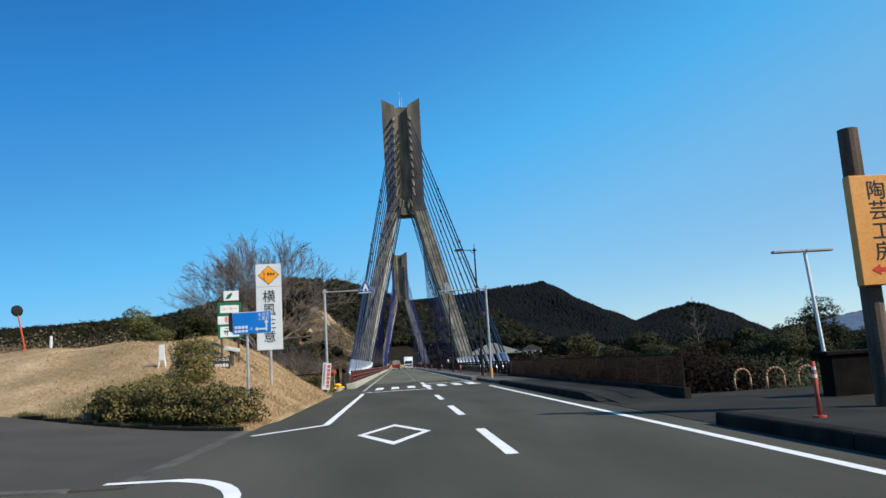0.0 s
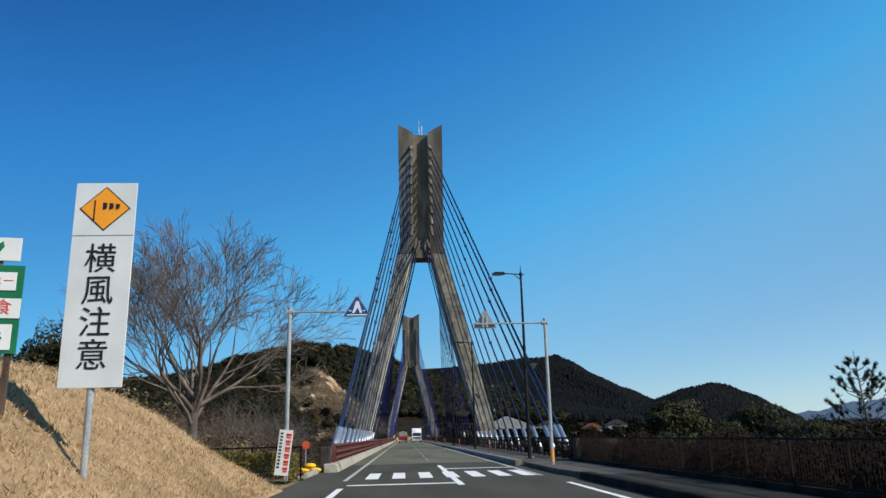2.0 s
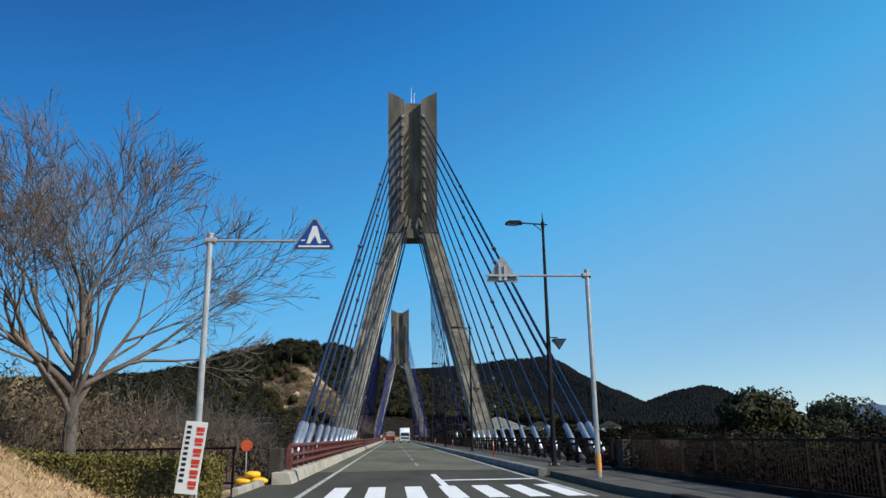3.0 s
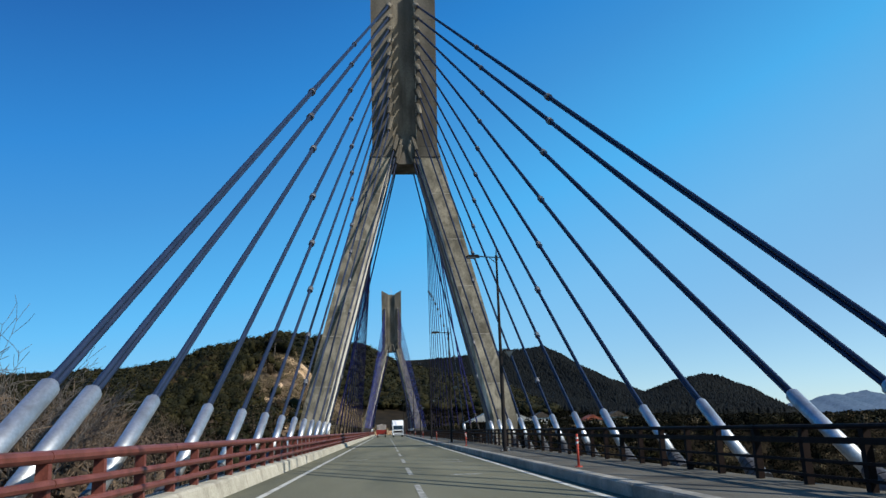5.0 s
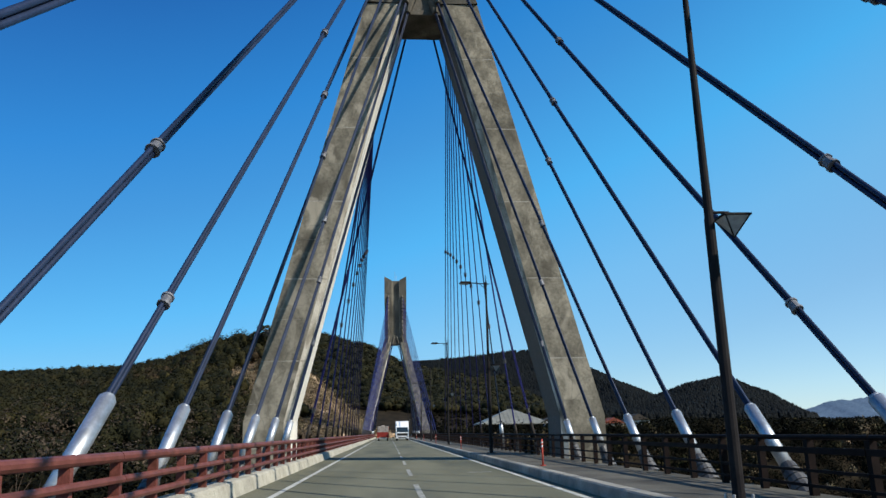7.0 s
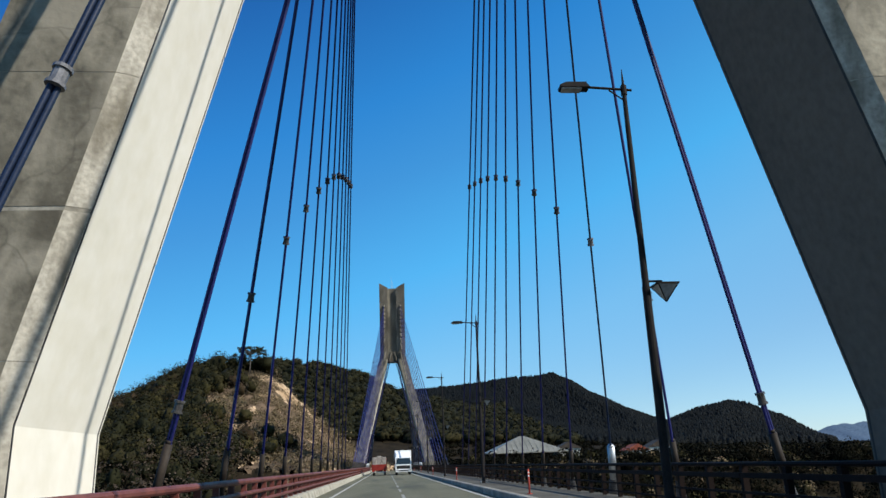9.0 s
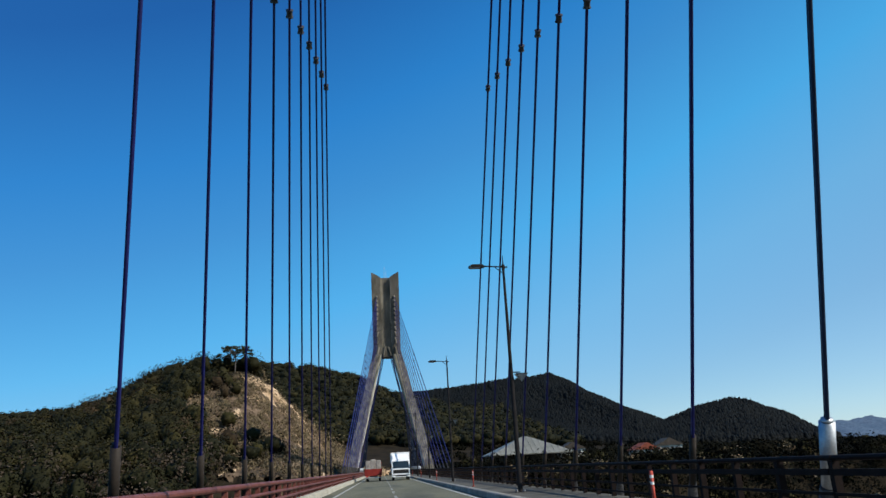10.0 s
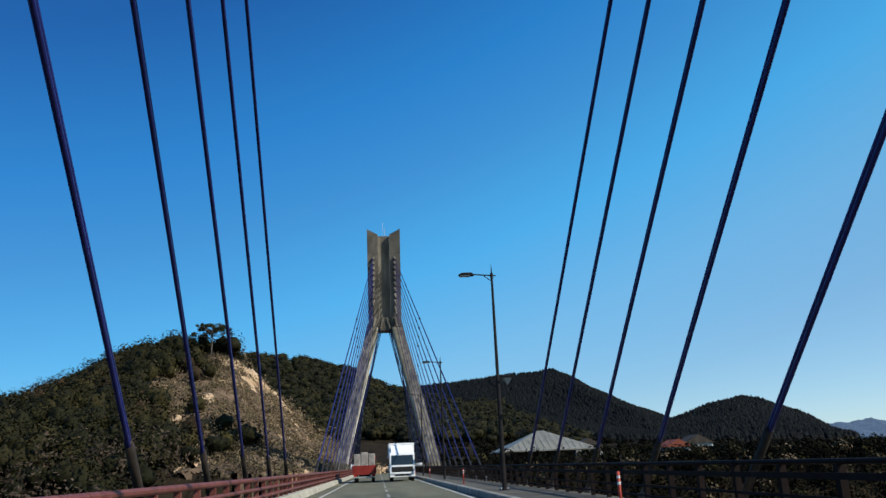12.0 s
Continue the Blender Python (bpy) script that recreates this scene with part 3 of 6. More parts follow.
# ---- road markings ----
ZP = 0.006


def marking(name, label, quads, material=PAINT, group=""):
    v, f = [], []
    for q in quads:
        k = len(v)
        v += [(x, y, ZP) for x, y in q]
        f.append([k, k + 1, k + 2, k + 3])
    ob = fast(name, v, f, material)
    return tagged(ob, label, "road marking", group=group, kind="structure")


def bar(x0, x1, y0, y1):
    return [(x0, y0), (x1, y0), (x1, y1), (x0, y1)]


marking("left_edge_line", "white edge line of the approach lane", [bar(-3.28, -3.1, 19.0, 39.2), [(-4.6, 17.05), (-3.1, 18.85), (-3.26, 19.05), (-4.72, 17.2)]])
marking("right_edge_line", "white edge line of the opposite lane", [bar(3.33, 3.5, -60, 39.4)])
marking("bridge_left_line", "thin white edge line on the bridge", [bar(-3.43, -3.28, 43.0, 420)], LINE_PAINT)
marking("bridge_right_line", "thin white edge line on the bridge", [bar(3.26, 3.41, 43.4, 420)], LINE_PAINT)
for k in range(-5, 4):
    if 10.9 + 8.5 * k < 34:
        marking("centre_dash", "white centre dash on dark asphalt", [bar(0.12, 0.31, 10.9 + 8.5 * k, 15.2 + 8.5 * k)], group="centre dashes")
marking("centre_line", "white solid centre line at the crossing", [bar(0.2, 0.4, 39.5, 43.69), bar(0.2, 0.4, 47.91, 54.6)])
for k in range(29):
    marking("worn_centre_dash", "worn patchy centre dash on the bridge", [bar(-0.06, 0.08, 62.5 + 8.6 * k, 67.0 + 8.6 * k)], WORN, group="worn centre dashes")
for x in (-2.5, -1.57, -0.6, 0.33, 1.23, 2.15, 2.99):
    marking("crossing_bar", "white bar of the pedestrian crossing", [bar(x - 0.23, x + 0.23, 43.7, 47.9)], group="crossing bars")
marking("stop_line", "thin white stop line before the crossing", [bar(-3.1, 0.19, 40.3, 40.75)], group="stop lines")
marking("stop_line", "thin white stop line beyond the crossing", [bar(0.41, 3.25, 50.4, 50.9)], group="stop lines")
dx, dy, w = 0.75, 2.25, 0.17
ring = [((-1.5 + dx * a, 15.5 + dy * b), (-1.5 + (dx - w) * a, 15.5 + (dy - 0.55) * b)) for a, b in ((1, 0), (0, 1), (-1, 0), (0, -1))]
marking("diamond_marking", "white diamond outline announcing a crossing", [[ring[i][0], ring[(i + 1) % 4][0], ring[(i + 1) % 4][1], ring[i][1]] for i in range(4)])
arc = [(-3.3 - 1.6 * (1 - math.cos(a)), 8.0 + 2.6 * math.sin(a)) for a in np.linspace(0, 1.3, 8)] + [(-5.4, 10.62)]
arc2 = [(-3.12 - 1.6 * (1 - math.cos(a)), 8.0 + 2.8 * math.sin(a)) for a in np.linspace(0, 1.3, 8)] + [(-5.4, 10.82)]
marking("corner_line", "curved white line at the junction corner", [[arc[i], arc2[i], arc2[i + 1], arc[i + 1]] for i in range(len(arc) - 1)] + [bar(-3.3, -3.12, 2.0, 8.0)])
for x, y in ((-2.0, 84.2), (1.9, 79.2), (2.0, 81.3), (2.4, 98.2), (1.6, 70.5)):
    marking("patch_mark", "small pale scuffed paint mark on the bridge road", [[(x - 0.5, y), (x + 0.5, y + 0.1), (x + 0.4, y + 0.32), (x - 0.3, y + 0.25)]], WORN, group="scuffed marks")

# ---- kerbs ----
def stones(name, label, outline, ys, length, material, gap=0.009):
    """A row of kerb stones of one section (x, z), each its own piece."""
    row = thing(name, (0, ys[0], 0), label, "kerb", kind="structure")
    bm = prism(bmesh.new(), outline, 0, length - gap)
    bmesh.ops.bevel(bm, geom=[e for e in bm.edges if e.calc_length() < 1.0 and e.verts[0].co.z > 0.1], offset=0.012, segments=1, affect="EDGES")
    first = part("kerb_stone", bm, material, row)
    for k, y in enumerate(ys):
        if k:
            piece("kerb_stone", first.data, row, (0, y - ys[0], 0))
    return row


stones("left_kerb", "pale precast concrete kerb blocks under the red railing", [(-4.18, 0.0), (-4.26, 0.3), (-4.32, 0.34), (-4.78, 0.34), (-4.78, -0.02), (-4.3, -0.02)], [50.0 + 2.0 * k for k in range(133)], 2.0, KERB)
stones("right_kerb", "pale topped concrete kerb of the bridge footway", [(3.69, -0.02), (3.69, 0.22), (3.73, 0.25), (3.98, 0.25), (3.98, -0.02)], [52.0 + 2.0 * k for k in range(131)], 2.0, KERB_GREY)
stones("approach_kerb", "kerb of the approach pavement, coloured dark for its shaded face", [(4.11, -0.05), (4.13, 0.19), (4.16, 0.21), (4.41, 0.21), (4.41, -0.05)], [-27.0 + 2.0 * k for k in range(20)] + [23.0 + 2.0 * k for k in range(9)], 2.0, KERB_DARK)
drop = thing("drop_kerb", (0, 20.6, 0), "dark kerb stone tapering down to the driveway", "kerb", kind="structure")
part("kerb_stone", prism(bmesh.new(), [(0.0, -0.05), (2.39, -0.05), (2.39, 0.205), (1.9, 0.195), (0.0, 0.03)], 4.12, 4.41, "x"), KERB_DARK, drop)
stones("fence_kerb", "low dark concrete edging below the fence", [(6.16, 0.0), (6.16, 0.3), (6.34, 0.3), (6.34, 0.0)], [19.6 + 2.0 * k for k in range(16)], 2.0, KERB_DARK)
stones("verge_kerb", "grey kerb stones round the bridge head planting", [(-4.97, -0.05), (-4.97, 0.16), (-5.12, 0.16), (-5.12, -0.05)], [46.0, 47.0, 48.0, 49.0], 1.0, KERB)


# ---- pylons ----
def leg_inner(z):
    return 5.64 - 0.2445 * (max(z, 2.0) - 4.75)


def leg_outer(z):
    return 7.73 - 0.2515 * (max(z, 2.0) - 4.75)


def leg_ring(z, side, hd, hb, inset=0.0):
    """The leg's section: a wide chamfer at the front inner edge, a small one at the back."""
    i, o, s = leg_inner(z), leg_outer(z), inset
    ring = ((i + 0.28, -hd + s), (o - s, -hd + s), (o - s, hb - s), (i + 0.16, hb - s), (i + s, hb - 0.16), (i + s, -hd + 0.15))
    return [(side * u, v) for u, v in ring]


LIFTS = (-14.0, -8.0, -2.0, 0.8, 2.76, 4.72, 6.68, 8.64, 10.6, 12.56, 14.52, 16.48, 18.44, 20.4, 22.0, 23.6)
FORM_JOINTS = (2.76, 6.68, 10.6, 14.52, 18.44, 22.0)
ANCHORS = 13


def pylon(y, dz):
    p = thing("bridge_pylon", (XC, y, dz), "tall A-shaped concrete bridge pylon, weathered brown, pale inner faces", "bridge pylon", group="bridge pylons")
    hd, hb = 1.4, 1.75
    for side in (-1, 1):
        inner = PALE_CONCRETE if side < 0 else INNER_CONCRETE      # the other leg's inner face gets its shade from a darker colour
        for z0, z1 in zip(LIFTS, LIFTS[1:]):
            bm = bmesh.new()
            zs = [z0, 2.0, z1] if z0 < 2.0 < z1 else [z0, z1]
            rows = []
            for j, z in enumerate(zs):
                g = 0.006 if z in FORM_JOINTS else 0.03
                zz = z + (g if j == 0 else 0) - (g if j == len(zs) - 1 else 0)
                rows.append([bm.verts.new((u, v, zz)) for u, v in leg_ring(zz, side, hd, hb)])
            for a, b in zip(rows, rows[1:]):
                for k in range(6):
                    bm.faces.new((a[k], a[(k + 1) % 6], b[(k + 1) % 6], b[k]))
            bm.faces.new(rows[0])
            bm.faces.new(rows[-1][::-1])
            bmesh.ops.recalc_face_normals(bm, faces=bm.faces[:])
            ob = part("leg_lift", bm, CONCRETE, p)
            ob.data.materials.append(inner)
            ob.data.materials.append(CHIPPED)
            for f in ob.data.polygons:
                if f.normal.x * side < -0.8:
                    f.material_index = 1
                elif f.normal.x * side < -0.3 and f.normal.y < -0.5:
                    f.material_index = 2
        # recessed core behind the lift joints
        bm = bmesh.new()
        rows = [[bm.verts.new((u, v, z)) for u, v in leg_ring(z, side, hd, hb, 0.007)] for z in (-13.9, 2.0, 23.6)]
        for a, b in zip(rows, rows[1:]):
            for k in range(6):
                bm.faces.new((a[k], a[(k + 1) % 6], b[(k + 1) % 6], b[k]))
        bmesh.ops.recalc_face_normals(bm, faces=bm.faces[:])
        ob = part("leg_core", bm, EFFLORESCENCE, p, "pale lime-streaked joint core")
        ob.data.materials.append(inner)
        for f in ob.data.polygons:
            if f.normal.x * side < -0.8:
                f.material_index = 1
        # the smooth coat on the inner face, one skin over all lifts
        bm = bmesh.new()
        rows = []
        for z in (-1.9, 2.0, 23.3):
            i = leg_inner(z)
            rows.append([bm.verts.new((side * u, w, z)) for u, w in ((i - 0.003, -hd + 0.206), (i - 0.003, hb - 0.264), (i + 0.05, hb - 0.264), (i + 0.05, -hd + 0.206))])
        for a, b in zip(rows, rows[1:]):
            for k in range(4):
                bm.faces.new((a[k], a[(k + 1) % 4], b[(k + 1) % 4], b[k]))
        bmesh.ops.recalc_face_normals(bm, faces=bm.faces[:])
        part("inner_coat", bm, inner, p, "smooth pale coating" if side < 0 else "smooth facing, coloured dark for shade")
        # narrow dark grooves along both edges of the inner face
        for v in (-hd + 0.155, hb - 0.26):
            bm = bmesh.new()
            rows = []
            for z in (-1.9, 2.0, 23.3):
                i = leg_inner(z)
                rows.append([bm.verts.new((side * u, w, z)) for u, w in ((i - 0.004, v), (i - 0.004, v + 0.048), (i + 0.1, v + 0.048), (i + 0.1, v))])
            for a, b in zip(rows, rows[1:]):
                for k in range(4):
                    bm.faces.new((a[k], a[(k + 1) % 4], b[(k + 1) % 4], b[k]))
            bmesh.ops.recalc_face_normals(bm, faces=bm.faces[:])
            part("edge_joint", bm, JOINT, p, "thin dark edge joint")
        # head flange: a wall that flares a little, its top rising outward
        levels = (23.62, 24.5, 28.4, 32.3, 36.2, 39.7)
        for z0, z1 in zip(levels, levels[1:]):
            bm = bmesh.new()
            rows = []
            for j, z in enumerate((z0, z1)):
                out_, in_ = (leg_outer(z) if z < 24.4 else 2.74 + 0.007 * (z - 24.4)), (leg_inner(z) if z < 24.4 else 1.0)
                zz = z + 0.012 if j == 0 else z - 0.012
                d = 1.4 + 0.4 * min(1, (z - 23.6) / 4)
                top = 1.0 if (j == 1 and z1 == 39.7) else 0.0
                rows.append([bm.verts.new((side * in_, -d, zz)), bm.verts.new((side * out_, -d - 0.12, zz + top)), bm.verts.new((side * out_, d + 0.12, zz + top)), bm.verts.new((side * in_, d, zz))])
            for k in range(4):
                bm.faces.new((rows[0][k], rows[0][(k + 1) % 4], rows[1][(k + 1) % 4], rows[1][k]))
            bm.faces.new(rows[0])
            bm.faces.new(rows[1][::-1])
            bmesh.ops.recalc_face_normals(bm, faces=bm.faces[:])
            ob = part("head_lift", bm, HEAD_CONCRETE, p)
            ob.data.materials.append(PALE_CONCRETE)
            for f in ob.data.polygons:
                if f.normal.x * side < -0.7:
                    f.material_index = 1
    part("head_web", box(bmesh.new(), -0.999, 0.999, -0.86, 0.86, 25.3, 39.68), HEAD_CONCRETE, p)
    part("crossbeam", box(bmesh.new(), -1.16, 1.16, -1.3, 1.3, 23.0, 25.29, 0.03), HEAD_CONCRETE, p)
    part("deck_crossbeam", box(bmesh.new(), -6.9, 6.9, -1.35, 1.35, -4.6, -2.62), CONCRETE, p)
    part("footing", box(bmesh.new(), -11, 11, -3.5, 3.5, -27, -14, 0.2), CONCRETE, p)
    for x in (-0.1, 0.25):
        bm = tube(bmesh.new(), (x, 0, 39.68), (x, 0, 42.3 if x < 0 else 41.4), 0.035, 0.02)
        part("lightning_rod", bm, STEEL, p, "thin pale lightning rod")
    return p


OUTER = {-1: True, 1: False}    # which face of the pylon carries the side span


def anchor(side, face, k):
    """Where a stay leaves the pylon's head: side -1 or 1, face -1 towards the start, 1 towards the middle."""
    if OUTER[face]:
        if k >= 10:
            return Vector((side * (0.75, 0.62, 0.5)[k - 10], face * 1.32, (24.95, 24.45, 24.0)[k - 10]))
        return Vector((side * 1.42, face * 1.0, 38.2 - 1.15 * k))
    return Vector((side * 1.65, face * 0.8, 36.0 - 0.85 * k)) if k < 11 else Vector((side * 0.55, face * 1.35, 24.2))


def clamp_places(main, k):
    """Metres from the deck end at which the clamps of stay k sit."""
    if main:
        return [max(0.6, 37.0 - 3.3 * k)]
    return [q for q in (19.6 - 1.4 * min(k, 2) - 2.9 * max(0, k - 2), 33.5 - 2.5 * k) if q > 1.0]


def strand_pair(bm, a, b, r, gap):
    d = (b - a).normalized()
    across = d.cross(Vector((0, 0, 1))).cross(d).normalized()
    for s in (-1, 1):
        tube(bm, a + across * gap * s, b + across * gap * s, r, n=6, caps=False)
    return across


def stay(top, tip, group, span, pipe, r):
    """One stay: twin strands, clamps, a bright pipe and a ribbed boot at the deck, a bracket at the head."""
    d = (top - tip).normalized()
    foot = tip - d * ((tip.z - 0.02) / d.z)
    s = thing("stay_cable", tip, "dark twin-strand stay cable rising from a steel deck pipe", "stay cable", group=group)
    inv = Matrix.Translation(-tip)

    def add(name, bm, material, label="", smooth=False):
        bm.transform(inv)
        return part(name, bm, material, s, label, smooth)

    bm = bmesh.new()
    strand_pair(bm, tip - d * 0.1, top, r, r)
    add("twin_strand", bm, CABLE if pipe is PIPE else NAVY_CABLE, smooth=True)
    bm = bmesh.new()
    wide = 0.135 if pipe is PIPE else 0.085
    tube(bm, foot + d * 0.75, tip, wide, n=14)
    tube(bm, tip, tip + d * 0.06, wide * 0.74, n=12)
    add("anchor_pipe", bm, pipe, "bright galvanised pipe" if pipe is PIPE else "dark brown pipe, coloured for its shaded side", True)
    bm = bmesh.new()
    profile = [(0.0, 0.0)]
    for j in range(5):
        profile += [(0.15 * j, 0.25 - 0.02 * j), (0.15 * j + 0.12, 0.235 - 0.02 * j), (0.15 * j + 0.12, 0.2 - 0.016 * j), (0.15 * j + 0.15, 0.2 - 0.016 * j)]
    lathe(bm, foot, d, [(h, q * wide / 0.135) for h, q in profile], 14)
    add("boot", bm, CLAMP, "ribbed grey boot")
    for q in span:
        bm = tube(bmesh.new(), tip + d * (q - 0.1), tip + d * (q + 0.1), 2 * r + 0.014, n=10)
        tube(bm, tip + d * (q - 0.12), tip + d * (q - 0.08), 2 * r + 0.035, n=10)
        tube(bm, tip + d * (q + 0.08), tip + d * (q + 0.12), 2 * r + 0.035, n=10)
        add("clamp", bm, COLLAR if pipe is PIPE else CLAMP, "bare grey steel collar" if pipe is PIPE else "dark steel collar")
    bm = bmesh.new()
    tube(bm, top - d * 1.0, top + d * 0.7, 0.15, 0.3, n=8)
    add("head_sleeve", bm, HEAD_CONCRETE, "tapered concrete housing at the pylon head")
    return s


for n, (py, dz) in enumerate(PYLONS):
    pylon(py, dz)
    turn = 1 if n == 0 else -1
    OUTER[-1], OUTER[1] = n == 0, n == 1
    sidetips = [57.9, 59.3] + [62.11 + 4.2386 * k for k in range(11)]
    maintips = [112.4 + 5.785 * m for m in range(11, 0, -1)] + [112.75]
    for side in (-1, 1):
        for tips, face in ((sidetips, -1), (maintips, 1)):
            for k, ty in enumerate(tips):
                y = ty if n == 0 else PYLONS[0][0] + PYLONS[1][0] - ty
                a = anchor(side, face * turn, k) + Vector((XC, py, dz))
                tip = Vector((TIP_L if side < 0 else TIP_R, y, 1.92 if side < 0 else 1.74))
                if abs(a.y - py) < 1.3:      # the stay leaves the front of the head
                    a = a.lerp(tip, (1.86 - abs(a.y - py)) / abs(tip.y - a.y))
                    a.x = XC + side * (1.2 if face < 0 else 1.8)
                stay(a, tip, "stay cables of the first pylon" if n == 0 else "stay cables of the second pylon", clamp_places(face == 1, k), SHADE_PIPE if face == 1 and (k, side, n) != (9, 1, 0) else PIPE, 0.05 - 0.0013 * k if face < 0 else 0.045 - 0.001 * k)

# ---- railings ----
def railing(name, label, x, ys, rails, post_bm, material, post_name="post"):
    r = thing(name, (x, ys[0], 0), label, "railing")
    first = part(post_name, post_bm, material, r)
    for y in ys[1:]:
        piece(post_name, first.data, r, (0, y - ys[0], 0))
    bay = 3 * (ys[1] - ys[0])
    for nm, shape in rails:
        bm = bmesh.new()
        shape(bm, 0.012, bay - 0.012)
        one = part(nm, bm, material, r)
        if nm == "infill":
            one["kind"] = "stuff"
        for i in range(3, len(ys) - 3, 3):
            q = piece(nm, one.data, r, (0, ys[i] - ys[0], 0))
            if nm == "infill":
                q["kind"] = "stuff"
    return r


left_ys = [52.2 + 1.72 * k for k in range(154)]
post = bmesh.new()
prism(post, [(-0.07, 0.3), (-0.07, 1.02), (0.0, 1.06), (0.07, 1.02), (0.09, 0.3)], -0.05, 0.05)
railing("left_railing", "red-brown steel railing with three tube rails on concrete kerb", -4.58, left_ys, [
    ("top_rail", lambda bm, a, b: tube(bm, (0.03, a, 1.1), (0.03, b, 1.1), 0.075, n=10)),
    ("middle_rail", lambda bm, a, b: tube(bm, (0.1, a, 0.8), (0.1, b, 0.8), 0.055, n=8)),
    ("lower_rail", lambda bm, a, b: tube(bm, (0.1, a, 0.54), (0.1, b, 0.54), 0.055, n=8))], post, RAIL_RED)
right_ys = [52.4 + 1.68 * k for k in range(157)]
post = bmesh.new()
prism(post, [(-0.06, 0.2), (-0.06, 1.12), (0.06, 1.12), (0.06, 0.2)], -0.06, 0.06)
railing("right_railing", "steel railing along the bridge footway, paint coloured dark for shade", 6.34, right_ys, [
    ("top_rail", lambda bm, a, b: tube(bm, (0, a, 1.16), (0, b, 1.16), 0.045, n=8)),
    ("upper_rail", lambda bm, a, b: box(bm, -0.1, -0.061, a, b, 0.9, 1.0)),
    ("middle_rail", lambda bm, a, b: box(bm, -0.09, -0.061, a, b, 0.6, 0.65)),
    ("lower_rail", lambda bm, a, b: box(bm, -0.09, -0.061, a, b, 0.36, 0.41))], post, RAIL_DARK)

fence_ys = [19.8 + 2.0 * k for k in range(17)]
post = bmesh.new()
box(post, -0.025, 0.025, -0.025, 0.025, 0.28, 1.22)


def wires(bm, a, b):
    for i in range(int((b - a) / 0.11)):
        box(bm, -0.006, 0.006, a + i * 0.11, a + i * 0.11 + 0.014, 0.36, 1.16)


railing("approach_fence", "low dark brown metal fence beside the pavement", 6.25, fence_ys, [
    ("top_rail", lambda bm, a, b: box(bm, -0.02, 0.02, a, b, 1.16, 1.2)), ("bottom_rail", lambda bm, a, b: box(bm, -0.015, 0.015, a, b, 0.33, 0.36)), ("infill", wires)], post, FENCE_MESH)

row = thing("planting_kerb", (-5.3, 19.3, 0), "low dark kerb stones round the junction planting", "kerb", kind="structure")
first = part("kerb_stone", box(bmesh.new(), -0.99, -0.005, -0.07, 0.07, -0.05, 0.08, 0.015), KERB_DARK, row)
first.rotation_euler = (0, 0, radians(-27.3))
for k in range(1, 8):
    piece("kerb_stone", first.data, row, (-0.889 * k, 0.459 * k, float(rise(-5.3 - 0.889 * (k + 0.5)))), (0, 0, radians(-27.3)))

bm = prism(bmesh.new(), [(-5.25, 10.6), (-4.97, 10.6), (-4.97, 18.8), (-5.25, 18.9)], -0.2, 0.004, "z")
tagged(finish("gutter", bm, GUTTER), "narrow concrete gutter along the junction edge", "gutter", kind="structure")
climbing("gutter", [(x, 10.21, 10.5) for x in LEFTWARD[1:]], 0.004, 0.2, GUTTER, "narrow concrete gutter across the side road", "gutter")


